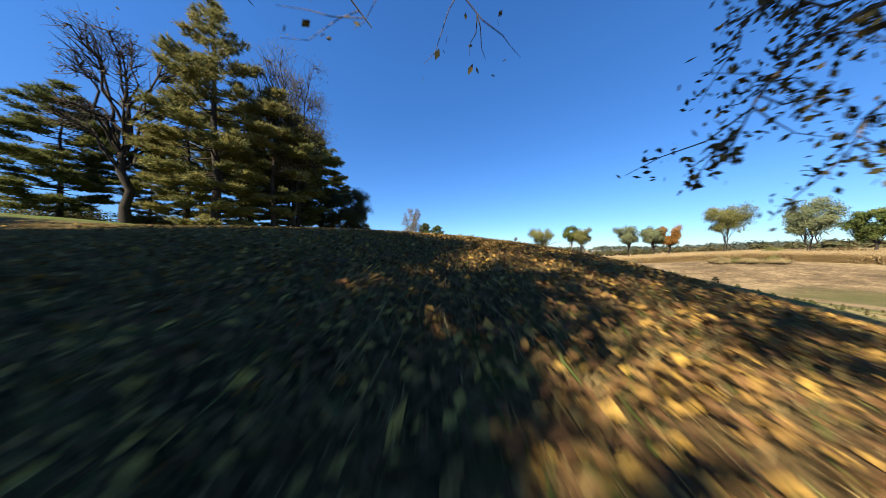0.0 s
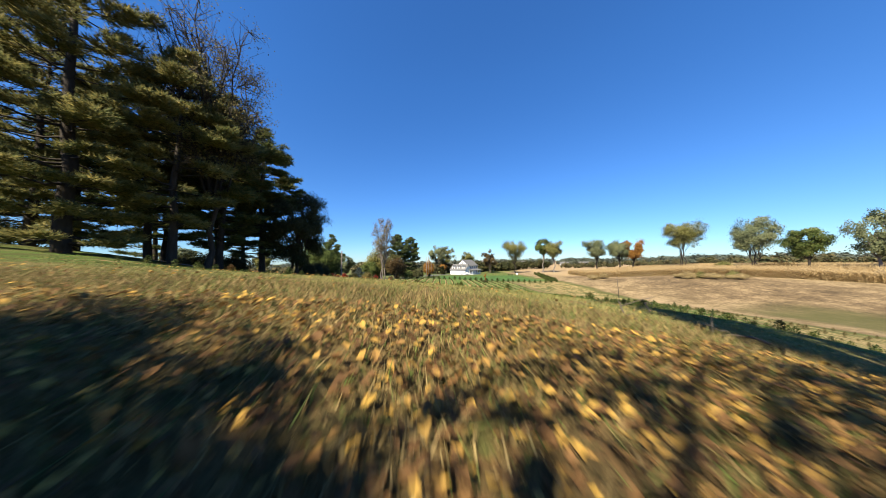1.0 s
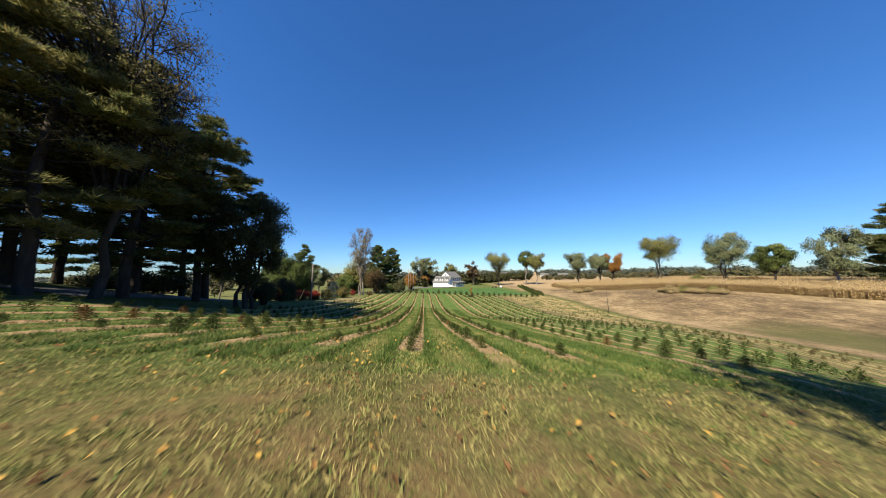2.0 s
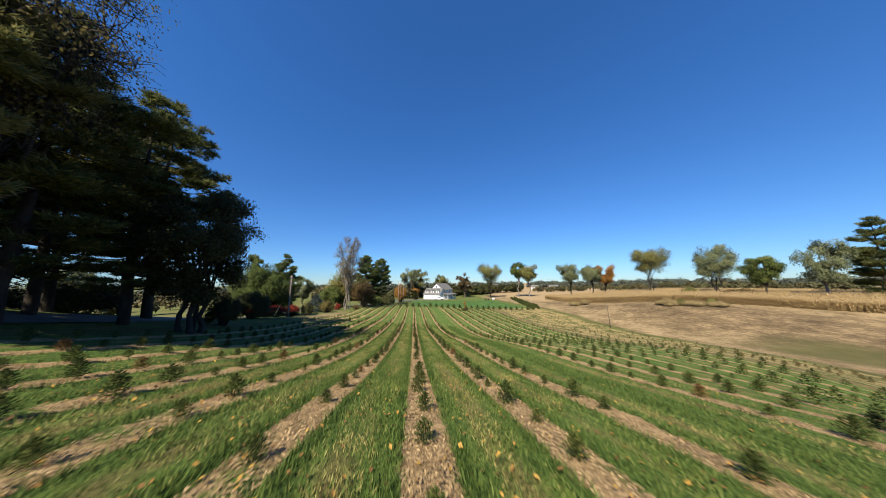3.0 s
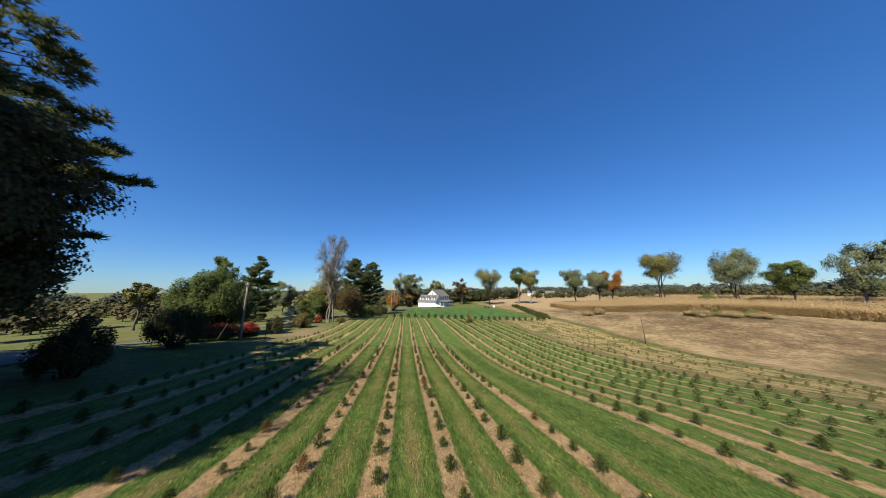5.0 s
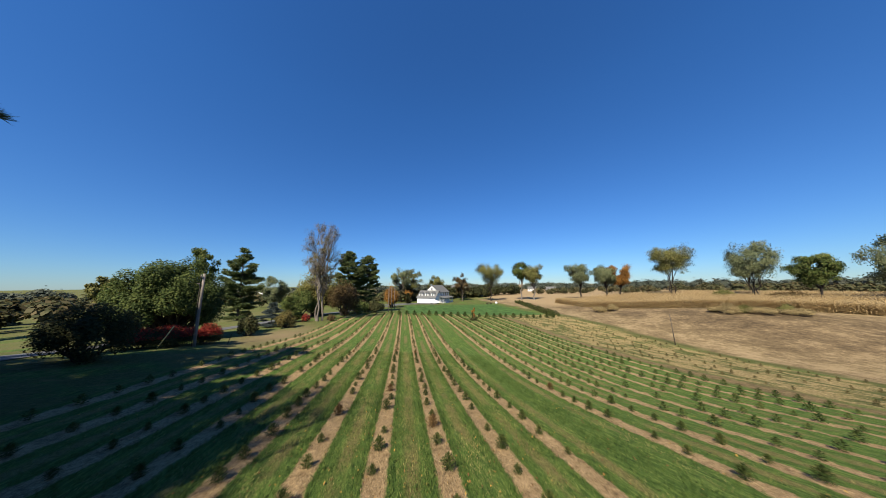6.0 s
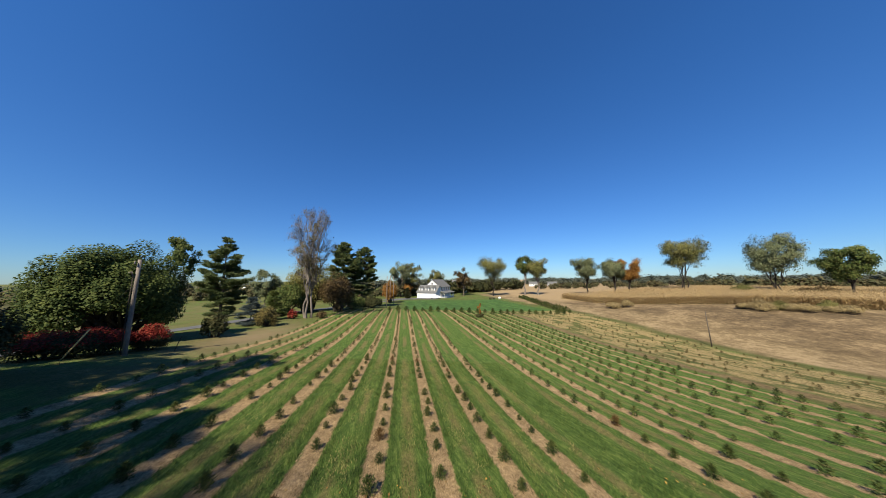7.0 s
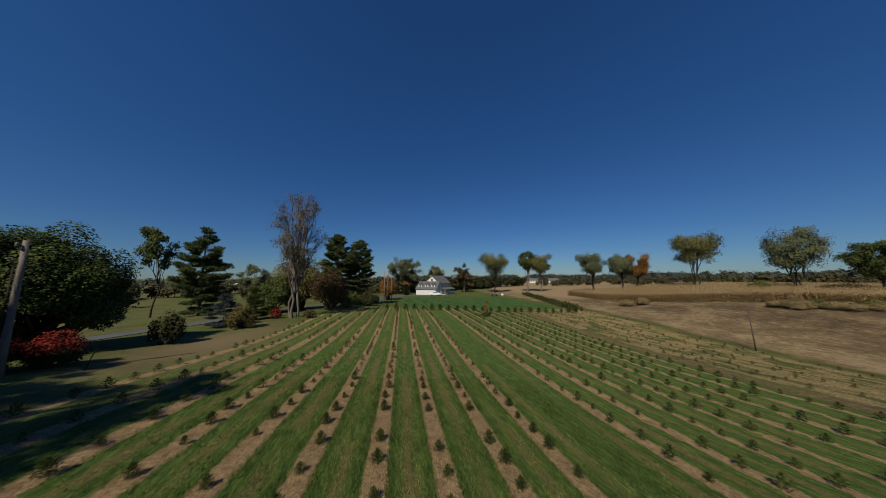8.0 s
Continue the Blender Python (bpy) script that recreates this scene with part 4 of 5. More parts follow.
# ---- white car in front of the garage ----
def build_car(x, y, z, rz):
    paint = material("white car paint", 0.25, spec=0.5)
    Nodes(paint).color((0.8, 0.8, 0.81, 1.0))
    tyre = material("tyre rubber", 0.85)
    Nodes(tyre).color((0.02, 0.02, 0.02, 1.0))
    car = thing("car", x, y, z, "white car parked on asphalt before the garage", "car", rz=rz)
    sec = [(-2.35, 0.45), (-2.3, 0.85), (-1.4, 0.98), (-0.9, 1.5), (0.9, 1.55), (1.7, 1.05), (2.3, 1.0), (2.35, 0.45), (1.8, 0.3), (-1.8, 0.3)]
    bm = bmesh.new()
    a = [bm.verts.new((px, -0.9 if pz < 1.2 else -0.72, pz)) for px, pz in sec]
    b = [bm.verts.new((px, 0.9 if pz < 1.2 else 0.72, pz)) for px, pz in sec]
    for i in range(len(sec)):
        j = (i + 1) % len(sec)
        bm.faces.new((a[i], b[i], b[j], a[j]))
    bm.faces.new(a)
    bm.faces.new(b[::-1])
    bmesh.ops.recalc_face_normals(bm, faces=bm.faces)
    bmesh.ops.bevel(bm, geom=bm.edges[:], offset=0.06, segments=2, affect="EDGES")
    body = part("body", bm, paint, car)
    for s in (-1, 1):
        bm = bmesh.new()
        q = [bm.verts.new(c) for c in ((-1.15, s * 0.905, 1.03), (1.4, s * 0.905, 1.08), (0.85, s * 0.765, 1.46), (-0.8, s * 0.765, 1.42))]
        bm.faces.new(q if s < 0 else q[::-1])
        part("side_window", bm, GLASS, body, "dark car window")
    for wx in (-1.45, 1.45):
        for s in (-1, 1):
            w = part("wheel", tube_mesh("tyre", [(wx, s * 0.72, 0.33), (wx, s * 0.93, 0.33)], [0.33, 0.33], tyre, 18), None, car)
            part("rim", tube_mesh("rim", [(wx, s * 0.925, 0.33), (wx, s * 0.945, 0.33)], [0.2, 0.18], STEEL, 14), None, w)
    return car


cx, cy = HX + 6.5, HY - 9.5
build_car(cx, cy, ground_z(cx, cy) + 0.08, -12)


# ---- drives ----
def strip(name, line, width, mat, label, lift=0.03):
    """A paved strip draped over the ground along a bent line."""
    line = np.array(line, float)
    d = np.r_[0, np.cumsum(np.linalg.norm(np.diff(line, axis=0), axis=1))]
    s = np.arange(0, d[-1], 1.2)
    k = np.ones(7) / 7
    px, py = (np.convolve(np.pad(np.interp(s, d, line[:, i]), 3, mode="edge"), k, "valid") for i in (0, 1))
    t = unit(np.stack([np.gradient(px), np.gradient(py)], 1))
    cols = 5
    vs = []
    for j in range(cols):
        o = (j / (cols - 1) - 0.5) * width
        x, y = px - t[:, 1] * o, py + t[:, 0] * o
        vs.append(np.stack([x, y, land(x, y) + lift], 1))
    n_ = len(s)
    fs = [(j * n_ + i, j * n_ + i + 1, (j + 1) * n_ + i + 1, (j + 1) * n_ + i) for j in range(cols - 1) for i in range(n_ - 1)]
    ob = new(name, mesh_of(name, np.concatenate(vs), fs, mat, True))
    return tagged(ob, label, "drive", kind="structure")


strip("drive", [(-19, 30), (-20, 42), (-24, 55), (-26.5, 66), (-25.2, 76), (-20.5, 84), (-17, 96), (-10, 116), (0, 132), (9, 143), (18, 147)], 3.2, ASPHALT, "narrow asphalt drive across the lawn", 0.05)
strip("forecourt", [(2, 143), (12, 148), (20, 148), (27, 143)], 8.0, ASPHALT, "asphalt forecourt before the garage", 0.06)

# ---- young firs in rows ----
def seedling_geo(seed, h=0.42, fine=True):
    """A small bushy fir: a stem with tiers of short needled shoots."""
    rng = np.random.default_rng(seed)
    g = Geo()
    g.tube([(0, 0, -0.03), (rng.normal() * 0.02, rng.normal() * 0.02, h)], [0.012, 0.004], 4)
    tiers = 9 if fine else 6
    wide = rng.uniform(0.52, 0.72)
    for i in range(tiers):
        s = i / (tiers - 1)
        z = h * (0.05 + 0.87 * s)
        r = wide * h * (1 - s) ** 0.7 * (0.75 + 0.25 * min(1, s * 6)) + 0.025
        n = (9 if fine else 6) if i < tiers - 2 else 4
        a = rng.uniform(0, 6.3) + np.arange(n) * 6.283 / n + rng.normal(size=n) * 0.2
        out = np.stack([np.cos(a), np.sin(a), np.full(n, 0.35 + 0.9 * s)], 1)
        ln = r * rng.uniform(0.6, 1.1, n)
        for q in ((0.2, 0.55, 0.85) if fine else (0.3, 0.75)):
            p = np.stack([np.cos(a) * ln * q, np.sin(a) * ln * q, np.full(n, z) + ln * q * 0.3], 1)
            g.add(*needles(rng, p, out, 0.17 * h if fine else 0.24 * h, 3 if fine else 2, 0.34 if fine else 0.5, 0.45))
    return g


FIR = foliage("young fir needles", (0.013, 0.025, 0.008), (0.04, 0.062, 0.017), (0.13, 0.135, 0.035), glow=0.2)
DRY_FIR = foliage("dry brown needles", (0.05, 0.03, 0.012), (0.1, 0.06, 0.022), (0.17, 0.1, 0.035), glow=0.1)
SEED_MESH = [seedling_geo(200 + i).mesh("young_fir", FIR) for i in range(5)]
DRY_MESH = seedling_geo(210).mesh("young_fir", DRY_FIR)
LOW = [seedling_geo(220 + i, fine=False) for i in range(4)]
rng = np.random.default_rng(5)
ROW_US = [-4.776 + 1.85 * (k - 1) for k in range(0, 4)] + [-6.626 - 1.88 * k for k in range(1, 7)] + [3.0 + 2.05 * j for j in range(8)]
spots = []
for u in ROW_US:
    v = 21.4 + rng.uniform(0, 1.2) + (1.2 if u > 1 else 0)
    while v < 96:
        if rng.random() > 0.07:
            x, y = along(u + rng.normal() * 0.06, v)
            spots.append((x, y, rng.uniform(0.5, 1.05) * (1.08 if u > 6 else 1.0), rng.uniform(0, 360), rng.random()))
        v += rng.uniform(0.85, 1.2) if u > 6 else rng.uniform(0.95, 1.4)
spots.sort(key=lambda s: (s[0] + 1) ** 2 + (0.55 * (s[1] - 36)) ** 2)
for x, y, s, a, r in spots[:300]:
    dry = r < 0.05
    ob = new("young_fir", DRY_MESH if dry else SEED_MESH[int(r * 997) % 5])
    ob.matrix_basis = pose(x, y, ground_z(x, y), 0, 0, a) @ Matrix.Diagonal((s, s, s, 1))
    tagged(ob, "small browned fir in a strip of bare soil" if dry else "knee-high young fir in a strip of bare soil", "young fir", "young firs in rows")


def scatter(name, geos, places, mat, label):
    """Many small plants in one mesh."""
    vs, fs, n0 = [], [], 0
    base = [(np.concatenate(g.v), g.f) for g in geos]
    for x, y, s, a, r in places:
        v, f = base[int(r * 997) % len(base)]
        c, si = math.cos(a), math.sin(a)
        vs.append(np.stack([x + s * (v[:, 0] * c - v[:, 1] * si), y + s * (v[:, 0] * si + v[:, 1] * c), ground_z(x, y) + s * v[:, 2]], 1))
        fs.extend([[i + n0 for i in q] for q in f])
        n0 += len(v)
    return tagged(new(name, mesh_of(name, np.concatenate(vs), fs, mat)), label, "young firs", kind="stuff")


scatter("young_fir_rows", LOW, spots[300:], FIR, "far rows of knee-high young firs in soil strips")
tiny = []
for j in range(9):
    u = 21.6 + 1.7 * j
    v = 26.0
    while v < 95:
        if rng.random() > 0.3:
            tiny.append((*along(u + rng.normal() * 0.1, v), rng.uniform(0.4, 0.8), rng.uniform(0, 6.3), rng.random()))
        v += rng.uniform(1.1, 1.7)
scatter("seedling_rows", LOW, tiny, LEAF_THIN, "sparse rows of tiny brownish seedlings in dry grass")
# a line of taller firs at the end of the field, and a double line beyond it
ends = [(2.4 + 40.4 * i / 23, 94.2 - 6.4 * i / 23 + rng.normal() * 0.2, rng.uniform(2.0, 3.0), rng.uniform(0, 360)) for i in range(24)]
lines = [(43.5 + 17.0 * i / 22 + dx, 89.0 + 44.0 * i / 22, rng.uniform(2.2, 3.2), rng.uniform(0, 360)) for i in range(23) for dx in (0, 1.9)]
for k, (x, y, s, a) in enumerate(ends + lines):
    ob = new("hedge_fir", SEED_MESH[k % 5])
    ob.matrix_basis = pose(x, y, ground_z(x, y), 0, 0, a) @ Matrix.Diagonal((s, s, s, 1))
    tagged(ob, "waist-high fir in a line along the lawn", "young fir", "firs lining the lawn")
ob = plant("orange_sapling", broadleaf_meshes(301, 2.7, 0.5, 0.45, 6, 500, 0.16, (BARK, LEAF_ORANGE), trunk_r=0.03), 19.2, 84.5, "narrow orange-brown sapling at the field's end", "sapling")
plant("dark_bush", shrub_meshes(302, 0.8, 1.0, 900, 0.13, (BARK_DARK, LEAF_DARK)), 19.0, 84.0, "low dark bush under the orange sapling", "bush", second="foliage")

# ---- corn ----
CORN = foliage("dry corn leaves", (0.3, 0.215, 0.11), (0.41, 0.305, 0.16), (0.5, 0.385, 0.205), glow=0.45, patch=0.2)


def corn_edge(y):
    return np.interp(y, [20, 40, 50, 60, 68, 75, 88, 100, 116], [102, 88, 82, 77.5, 74.5, 71.5, 66, 65, 69])


def build_corn():
    rng = np.random.default_rng(9)
    n = 56000
    y = rng.uniform(24, 118, n)
    depth = np.where(rng.random(n) < 0.4, rng.uniform(0, 5, n), 75 * rng.random(n) ** 0.8)
    x = corn_edge(y) + depth + rng.normal(size=n) * 0.15
    h = rng.uniform(1.6, 2.1, n)
    base = np.stack([x, y, land(x, y)], 1)
    k = 7
    a = rng.uniform(0, 6.3, (n, k))
    hz = h[:, None] * np.linspace(0.15, 0.92, k)[None]
    out = np.stack([np.cos(a), np.sin(a), np.zeros_like(a)], -1)
    p0 = base[:, None] + np.stack([np.zeros_like(a), np.zeros_like(a), hz], -1)
    ln = rng.uniform(0.3, 0.6, (n, k, 1))
    tip = p0 + out * ln + np.array([0, 0, 1.0]) * rng.uniform(-0.45, 0.25, (n, k, 1))
    side = np.stack([-np.sin(a), np.cos(a), np.zeros_like(a)], -1) * 0.05
    tri = np.stack([p0 - side, p0 + side, tip], 2).reshape(-1, 3)
    # stalks with a tassel
    w = 0.03
    st = np.stack([base + (-w, 0, 0), base + (w, 0, 0), base + np.stack([np.full(n, 0.0), rng.normal(size=n) * 0.08, h * 1.12], 1)], 1).reshape(-1, 3)
    v = np.concatenate([tri, st])
    return tagged(new("corn_field", mesh_of("corn_field", v, np.arange(len(v)).reshape(-1, 3), CORN)), "field of ripe dry tan corn with a ragged edge", "corn", kind="stuff")


build_corn()

# ---- dry brush on the bank ----
BRUSH = foliage("dry brush", (0.13, 0.1, 0.05), (0.24, 0.185, 0.09), (0.36, 0.28, 0.14), glow=0.3)
for i, (x, y, w, h, tone) in enumerate(((57.5, 87.5, 1.6, 1.5, BRUSH), (60.5, 86.0, 1.4, 1.9, BRUSH), (59.0, 88.0, 1.2, 1.3, BRUSH), (67.4, 66.6, 1.7, 2.0, BRUSH), (69.5, 65.2, 1.3, 1.5, LEAF_OLIVE), (69.6, 63.0, 2.2, 1.3, BRUSH), (72.5, 61.4, 1.2, 1.6, LEAF_OLIVE), (71.6, 59.6, 2.0, 1.2, BRUSH), (67.6, 68.8, 1.2, 1.1, BRUSH))):
    plant("dry_brush", shrub_meshes(320 + i, h, w, 3600, 0.15, (BARK, tone), lobes=9), x, y, "clump of dry brush on the bank below the corn", "brush", "brush on the bank", rz=50 * i, second="foliage")

for i, (x, y, w, h, tone, label) in enumerate(((106.0, 71.5, 3.4, 2.6, LEAF_BROWN, "low red-brown thicket behind the corn"), (103.5, 73.5, 2.4, 2.2, LEAF_BROWN, "low red-brown thicket behind the corn"), (106.0, 85.0, 2.6, 3.0, LEAF_OLIVE, "round olive bush behind the corn"))):
    plant("field_bush", shrub_meshes(340 + i, h, w, 2600, 0.3, (BARK_DARK, tone), lobes=11), x, y, label, "bush", "bushes behind the corn", rz=70 * i, second="foliage")

# ---- woods and houses at the horizon ----
def woods(name, seed, path, depth, count, hmin, hmax, mat, label):
    """A belt of far trees: each a clump of leaf clusters over a trunk, joined in one mesh."""
    rng = np.random.default_rng(seed)
    path = np.array(path, float)
    d = np.r_[0, np.cumsum(np.linalg.norm(np.diff(path, axis=0), axis=1))]
    g = Geo()
    for i in range(count):
        s = rng.uniform(0, d[-1])
        x, y = np.interp(s, d, path[:, 0]) + rng.normal() * depth, np.interp(s, d, path[:, 1]) + rng.normal() * depth
        h = rng.uniform(hmin, hmax)
        z = ground_z(x, y)
        r = h * rng.uniform(0.32, 0.5)
        m = 420
        c = np.array([x, y, z + h * 0.55]) + unit(rng.normal(size=(6, 3))) * r * 0.55 * (1, 1, 0.8)
        p = c[rng.integers(6, size=m)] + rng.normal(size=(m, 3)) * r * 0.3
        p[:, 2] = np.maximum(p[:, 2], z + 0.3)
        g.add(*leaves(rng, p, r * 0.42, narrow=0.85, heart=np.array([x, y, z + h * 0.35])))
        g.add([(x - 0.2, y, z - 0.5), (x + 0.2, y, z - 0.5), (x, y, z + h * 0.6)], [(0, 1, 2)])
    return tagged(new(name, g.mesh(name, mat)), label, "woods", kind="stuff")


# distance haze is put into the leaf colour: paler and greyer than the near woods
WOOD_HAZY = foliage("hazy far woods", (0.07, 0.085, 0.068), (0.085, 0.1, 0.078), (0.11, 0.115, 0.085), glow=0.35, patch=0.03)
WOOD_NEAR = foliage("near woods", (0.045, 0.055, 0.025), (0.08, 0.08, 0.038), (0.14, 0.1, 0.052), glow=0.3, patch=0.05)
woods("far_woods", 401, [(420, -60), (360, 60), (330, 160), (260, 260), (190, 330)], 16, 420, 6, 10.5, WOOD_HAZY, "belt of green woods in painted haze at the horizon")
woods("far_woods", 402, [(190, 330), (110, 350), (40, 330), (-20, 330), (-90, 360), (-180, 330), (-300, 250), (-380, 120), (-400, 0)], 16, 520, 6, 10.5, WOOD_HAZY, "belt of green woods in painted haze at the horizon")
woods("thicket", 403, [(160, 40), (150, 80), (165, 120), (150, 160), (120, 200)], 6, 150, 2.6, 5.2, WOOD_NEAR, "low brownish thicket behind the corn field")
woods("thicket", 404, [(40, 190), (60, 188), (80, 200), (105, 205)], 4, 90, 4.5, 8, LEAF_DARK, "dark green hedge and thicket beyond the lawn")
woods("thicket", 405, [(-40, 150), (-20, 160), (-4, 165), (14, 175), (30, 180)], 5, 70, 4, 8, WOOD_NEAR, "autumn thicket beyond the house drive")
woods("thicket", 407, [(-150, 40), (-112, 66), (-88, 96), (-72, 124)], 7, 80, 4, 8, WOOD_NEAR, "belt of dull green trees beyond the lawn")
woods("thicket", 406, [(-150, 130), (-110, 160), (-80, 190), (-60, 220)], 8, 90, 4, 8, WOOD_NEAR, "belt of trees beyond the far lawn")

MORE = [
    (12.6, 165.7, 17.5, 6.0, 6.6, LEAF_GREY, 411, "large two-toned tree beside the house drive"),
    (18.5, 171.0, 17.6, 6.0, 6.2, LEAF_OLIVE, 412, "large tan autumn tree behind the house drive"),
    (35.2, 181.0, 14.4, 4.0, 5.9, LEAF_OLIVE, 413, "olive tree behind the house roof"),
    (46.4, 164.7, 15.2, 4.5, 5.0, LEAF_BROWN, 414, "thin brown tree beside the house"),
    (15.5, 164.0, 6.0, 1.5, 2.6, LEAF_ORANGE, 415, "small orange tree beside the house"),
    (-52.0, 98.0, 10.0, 5.5, 2.6, LEAF_OLIVE, 416, "slim tree on the far lawn"),
    (-64.0, 84.0, 11.0, 6.0, 4.0, LEAF_GREY, 417, "flat-topped tree on the far lawn"),
    (-36.8, 137.2, 12.0, 3.0, 4.6, LEAF_GREY, 418, "rounded grey-green tree beyond the lawn"),
]
for x, y, h, clear, rad, tone, seed, label in MORE:
    plant("far_tree", broadleaf_meshes(seed, h, clear, rad, 24, 9000, 0.38, (BARK, tone), umbrella=0.4, twigs=3), x, y, label, "tree")
plant("cypress", pine_meshes(420, 4.6, 0.1, 1.1, (BARK, LEAF_DARK), whorls=12, tufts=10, needle=0.4, peak=0.15, width=0.2), 14.0, 150.5, "narrow dark evergreen beside the forecourt", "evergreen")


def far_house(x, y, w, d, h, rz, wall, label):
    """A plain distant house with a gabled roof, door and windows."""
    t = thing("far_house", x, y, ground_z(x, y), label, "house", "houses at the horizon", rz=rz)
    part("wall", gable_walls(0, 0, w, d, -0.8, h, h + d * 0.32), wall, t)
    part("roof", gable_roof(0, 0, w, d, h, h + d * 0.32), ROOF, t)
    for i in range(3):
        window(t, w * (0.2 + 0.3 * i), -0.02, h * 0.35, 1.0, 1.3)
    return t


STONE = material("beige siding", 0.8)
nn = Nodes(STONE)
nn.color(nn.mix(nn.noise(1.2), (0.4, 0.34, 0.27), (0.55, 0.48, 0.4)))
far_house(48.5, 190, 9, 8, 5.5, -20, STONE, "beige house among trees beyond the lawn")
far_house(66.0, 196, 7, 6, 3.2, -20, STONE, "small pale house among trees beyond the lawn")
far_house(158.0, 262, 8, 6, 2.8, -30, WHITE, "white farm buildings at the edge of the hazy far woods")
far_house(172.0, 250, 9, 6, 2.6, -30, WHITE, "white farm buildings at the edge of the hazy far woods")
far_house(122.0, 300, 12, 8, 4.0, -30, STONE, "pale house at the edge of the hazy far woods")
t = thing("greenhouse", -128, 286, ground_z(-110, 286), "long low white greenhouse across the far field", "greenhouse", rz=6)
part("wall", gable_walls(0, 0, 46, 9, -0.8, 2.6, 4.4), WHITE, t)
part("roof", gable_roof(0, 0, 46, 9, 2.6, 4.4), WHITE, t, "white plastic roof")

# ---- garden table set on the lawn ----
tb = thing("picnic_table", 46.5, 134.0, ground_z(46.5, 134.0), "dark picnic table on the green lawn", "table", rz=-10)
part("tabletop", boxes((0, 0, 0.72, 2.4, 0.8, 0.78)), BARK_DARK, tb)
for yy in (-0.5, 1.05):
    part("bench", boxes((0, yy, 0.42, 2.4, yy + 0.28, 0.47)), BARK_DARK, tb)
for xx in (0.25, 2.05):
    part("leg", boxes((xx, -0.4, 0.0, xx + 0.1, 1.2, 0.42), (xx + 0.02, 0.3, 0.42, xx + 0.08, 0.5, 0.72)), BARK_DARK, tb)
ob = new("water_tank", tube_mesh("water_tank", [(0, 0, 0), (0, 0, 0.9), (0, 0, 1.0)], [0.5, 0.5, 0.35], WHITE, 16))
ob.matrix_basis = pose(51.0, 133.5, ground_z(51.0, 133.5))
tagged(ob, "white round tank standing on the green lawn", "tank")

# ---- grass and fallen leaves ----
GRASS = foliage("grass blades", (0.022, 0.042, 0.01), (0.068, 0.108, 0.024), (0.19, 0.2, 0.062), glow=0.2, patch=0.6)
RIM = foliage("unmown grass blades", (0.014, 0.03, 0.007), (0.045, 0.08, 0.017), (0.12, 0.15, 0.04), glow=0.2, patch=0.8)
PALE = foliage("yellowed grass blades", (0.075, 0.08, 0.024), (0.175, 0.165, 0.06), (0.34, 0.285, 0.115), glow=0.2, patch=0.9)
HAY = foliage("dry grass blades", (0.055, 0.045, 0.016), (0.16, 0.12, 0.05), (0.33, 0.245, 0.11), glow=0.2, patch=1.2)
FALLEN = foliage("fallen leaves", (0.045, 0.024, 0.011), (0.15, 0.08, 0.032), (0.46, 0.29, 0.06), glow=0.2, patch=3.0)


def blades(name, rng, x, y, hmin, hmax, width, mat, label, lean=0.5):
    n = len(x)
    z = land(x, y)
    h = rng.uniform(hmin, hmax, n)
    a = rng.uniform(0, 6.3, n)
    p = np.stack([x, y, z - 0.01], 1)
    side = np.stack([np.cos(a), np.sin(a), np.zeros(n)], 1) * width
    tip = p + np.stack([rng.normal(size=n) * lean * h, rng.normal(size=n) * lean * h, h], 1)
    v = np.stack([p - side, p + side, tip], 1).reshape(-1, 3)
    return tagged(new(name, mesh_of(name, v, np.arange(3 * n).reshape(-1, 3), mat)), label, "grass", kind="stuff")


def soil_strip(x, y):
    """True over the bare strips of the planted rows."""
    u = x * CS - y * SN
    left = np.maximum((u + 4.776) / 1.85, (u + 6.626) / 1.88 - 1)
    s = np.where(u > 0.9, (u - 3.0) / 2.05, left)
    return (np.abs(s - np.round(s)) < 0.16) & ~((u > -0.15) & (u < 2.0))


rng = np.random.default_rng(77)
# lanes between the rows: denser where the camera comes nearest
n = 330000
v = 20.2 + 38 * rng.random(n) ** 1.2
u = -5.5 + rng.normal(size=n) * 5.0
x, y = along(u, v)
ok = ~soil_strip(x, y) & (u > -18.7) & (u < 18)
u, v, x, y = u[ok], v[ok], x[ok], y[ok]
left = np.maximum((u + 4.776) / 1.85, (u + 6.626) / 1.88 - 1)
lane = np.where(u > 0.9, (u - 3.0) / 2.05, left)
lane = np.abs(lane - np.round(lane))                # 0.5 in the middle of a lane
rim = (lane < 0.27) & (u < 4)
patch = np.sin(0.9 * v + 1.7 * np.floor(u / 1.9)) + np.sin(0.37 * v + 2.1 * u) + 0.7 * np.sin(2.3 * v - u)
faded = ~rim & (rng.random(len(u)) < np.where(lane > 0.36, 0.8, 0.25) * smooth(-1.2, 1.2, patch))
for pick, lo, hi, mat, label in ((rim, 0.07, 0.15, RIM, "taller dark green grass along the soil strips"), (~rim & ~faded, 0.04, 0.1, GRASS, "mown green grass between the rows"), (faded, 0.03, 0.08, PALE, "pale yellowed grass along the lanes")):
    blades("lane_grass", rng, x[pick], y[pick], lo, hi, 0.009, mat, label)
n = 230000
v = 2.0 + 19.5 * rng.random(n) ** 0.9
u = -4.0 + rng.normal(size=n) * 5.5
x, y = along(u, v)
keep = (v > 12.8) | (rng.random(n) < 0.5)          # little grass under the fallen leaves
u, v, x, y = u[keep], v[keep], x[keep], y[keep]
n = len(u)
low = v > 16.2
dry = rng.random(n) < np.where(low & (v > 19.6), 0.4, np.where(low, 0.8, 0.74))
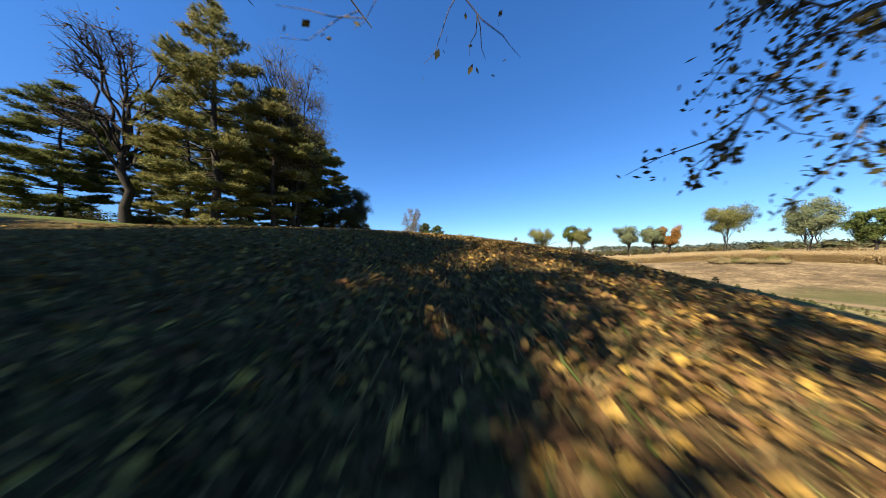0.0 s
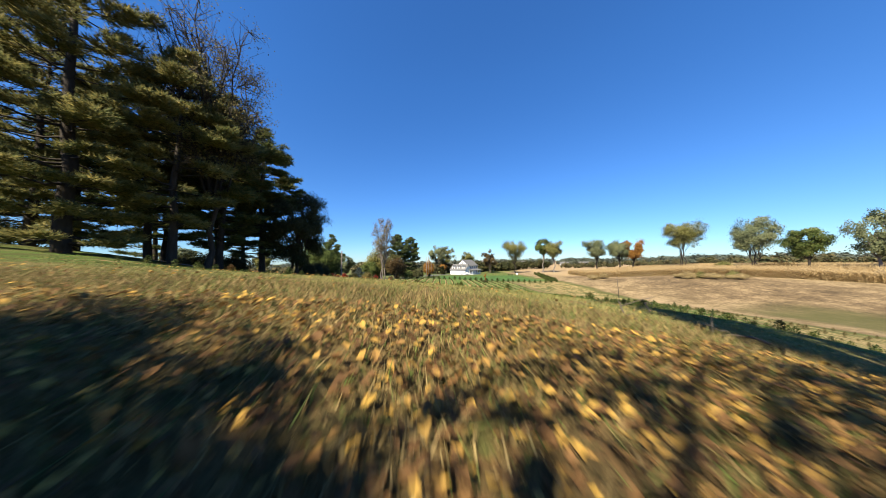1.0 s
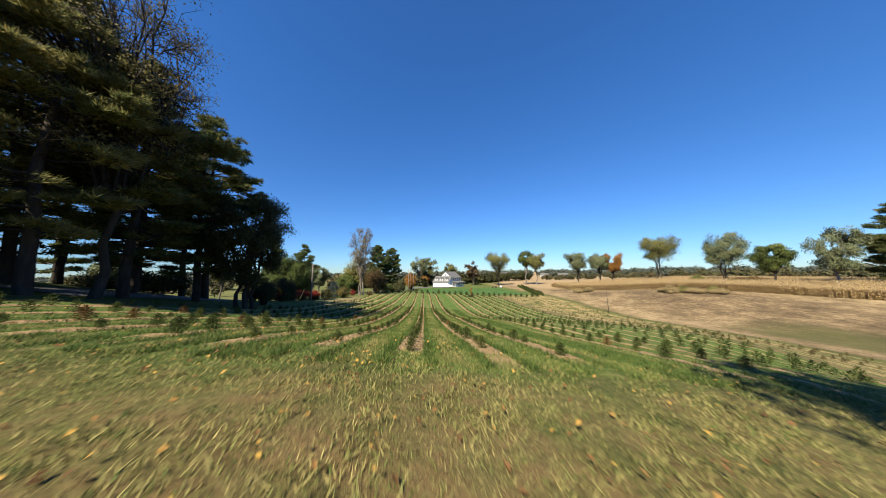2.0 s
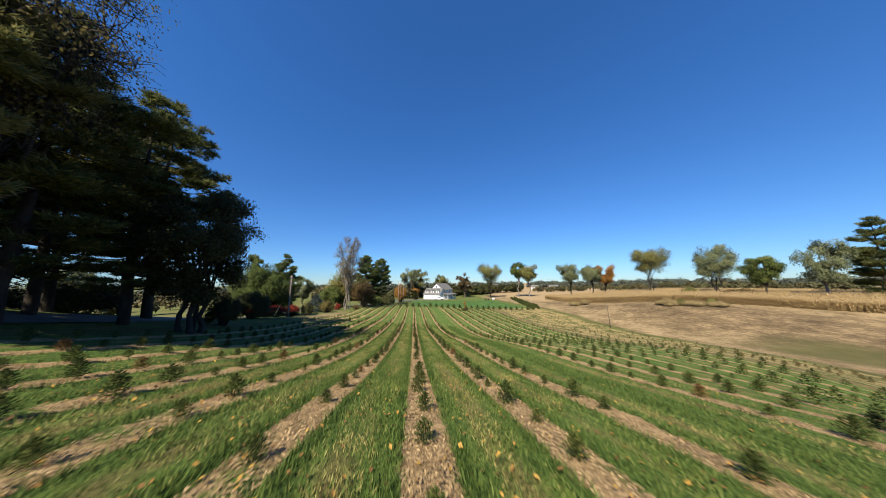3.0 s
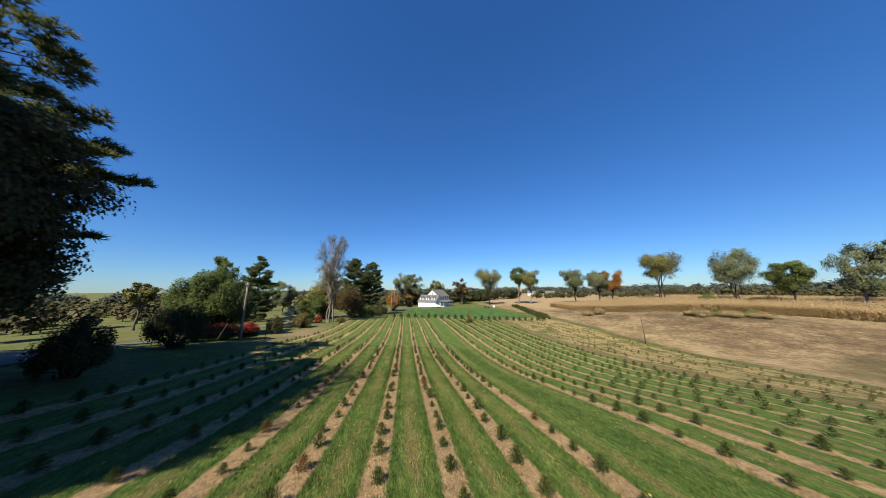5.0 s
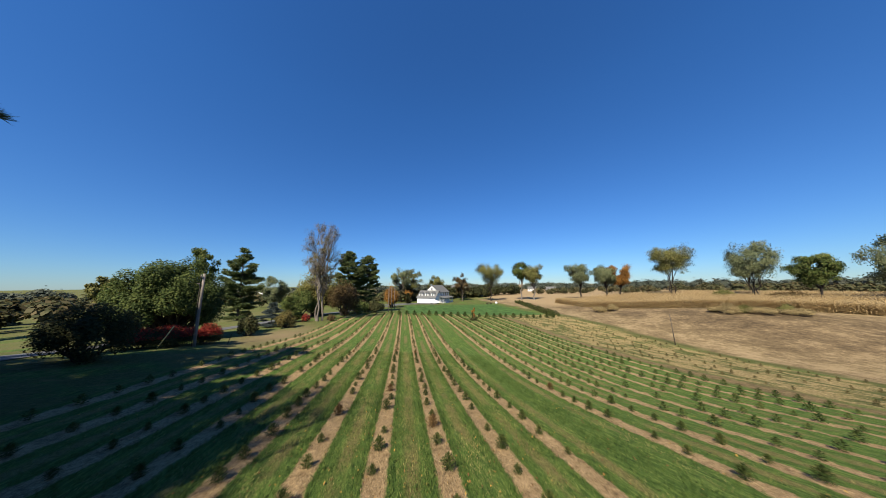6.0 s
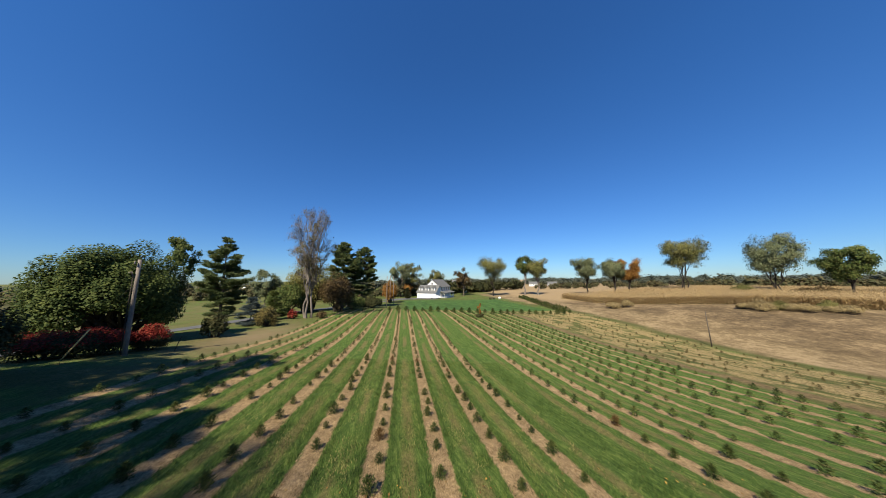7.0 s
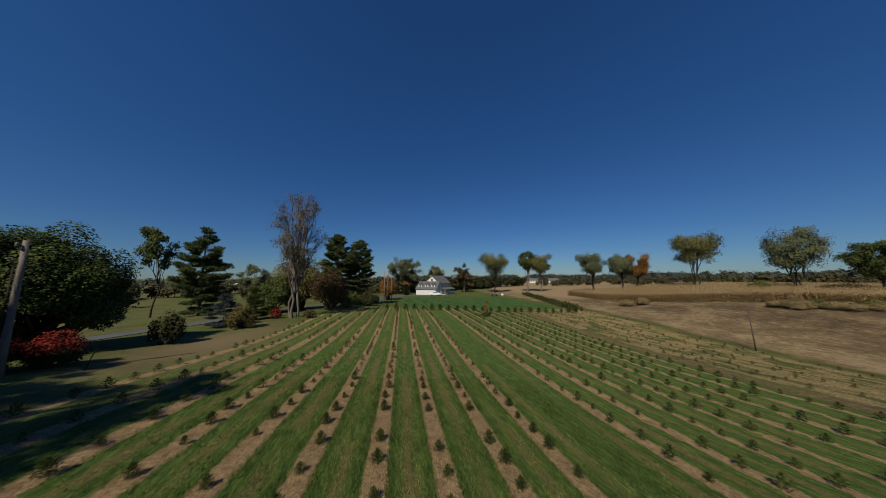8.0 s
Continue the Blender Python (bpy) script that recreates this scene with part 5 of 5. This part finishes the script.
for name, pick, hi, mat, label in (("hill_grass", dry & ~low, 0.16, HAY, "rough dry grass on the hill"), ("hill_grass", ~dry & ~low, 0.14, GRASS, "rough green grass on the hill"),
                                   ("crest_grass", dry & low, 0.075, PALE, "short dry grass over the crest"), ("crest_grass", ~dry & low, 0.07, GRASS, "short green grass over the crest")):
    blades(name, rng, x[pick], y[pick], 0.03, hi, 0.007, mat, label, 0.8)
# wood chips and clods on the bare strips
CHIPS = foliage("wood chips and clods", (0.05, 0.034, 0.018), (0.17, 0.12, 0.066), (0.36, 0.26, 0.145), glow=0.0, patch=1.0)
n = 260000
v = 21.5 + 40 * rng.random(n) ** 1.15
u = -4.0 + rng.normal(size=n) * 4.5
x, y = along(u, v)
ok = soil_strip(x, y) & (u > -15) & (u < 9)
pc = np.stack([x, y, land(x, y) + 0.018], 1)[ok]
cv, cf = leaves(rng, pc, 0.05, narrow=0.4, heart=pc - np.array([0, 0, 1.0]))
tagged(new("wood_chips", mesh_of("wood_chips", cv, cf, CHIPS)), "loose wood chips and clods on bare strips", "wood chips", kind="stuff")


def fallen(name, rng, x, y, size, label):
    n = len(x)
    c = np.stack([x, y, land(x, y) + rng.uniform(0.02, 0.1, n)], 1)
    a = rng.uniform(0, 6.3, n)
    f = np.stack([np.cos(a), np.sin(a), rng.normal(size=n) * 0.35], 1)
    s = np.stack([-np.sin(a), np.cos(a), rng.normal(size=n) * 0.35], 1)
    r = size * rng.uniform(0.55, 1.3, (n, 1))
    up = np.array([0, 0, 1.0]) * r * 0.25
    v = np.stack([c - f * r, c - s * r * 0.7 + up, c + f * r, c + s * r * 0.7 + up], 1).reshape(-1, 3)
    i = np.arange(n)[:, None] * 4
    fs = np.concatenate([i + (0, 1, 2), i + (0, 2, 3)], 0)
    return tagged(new(name, mesh_of(name, v, fs, FALLEN)), label, "fallen leaves", kind="stuff")


n = 46000
v = 3.0 + 11.8 * rng.random(n) ** 1.15
u = -2.0 + rng.normal(size=n) * 4.5
x, y = along(u, v)
fallen("fallen_leaves", rng, x, y, 0.034, "yellow and orange fallen leaves on the hill")
n = 4200
v = 15.8 + 30 * rng.random(n) ** 1.3
u = -6 + rng.normal(size=n) * 6
x, y = along(u, v)
fallen("fallen_leaves", rng, x, y, 0.03, "few yellow fallen leaves on mown grass")
# fallen twigs near the crest
for i, (x, y, a, ln) in enumerate(((1.6, 16.4, 60, 1.1), (2.6, 15.6, 100, 0.8), (3.4, 17.8, 20, 0.9))):
    r2 = np.random.default_rng(500 + i)
    g = Geo()
    main = bent(r2, (-ln / 2, 0, 0.05), (ln / 2, 0, 0.16), 0.1, 6)
    g.tube(main, np.linspace(0.022, 0.008, 6), 5)
    for j in (2, 3, 4):
        g.tube(bent(r2, main[j], main[j] + (0.2, r2.normal() * 0.25, 0.18), 0.1, 4), np.linspace(0.01, 0.004, 4), 4)
    ob = new("fallen_branch", g.mesh("fallen_branch", BARK, True))
    ob.matrix_basis = pose(x, y, ground_z(x, y), 0, 0, a)
    tagged(ob, "dry fallen branch lying on leafy grass", "branch", "fallen branches")
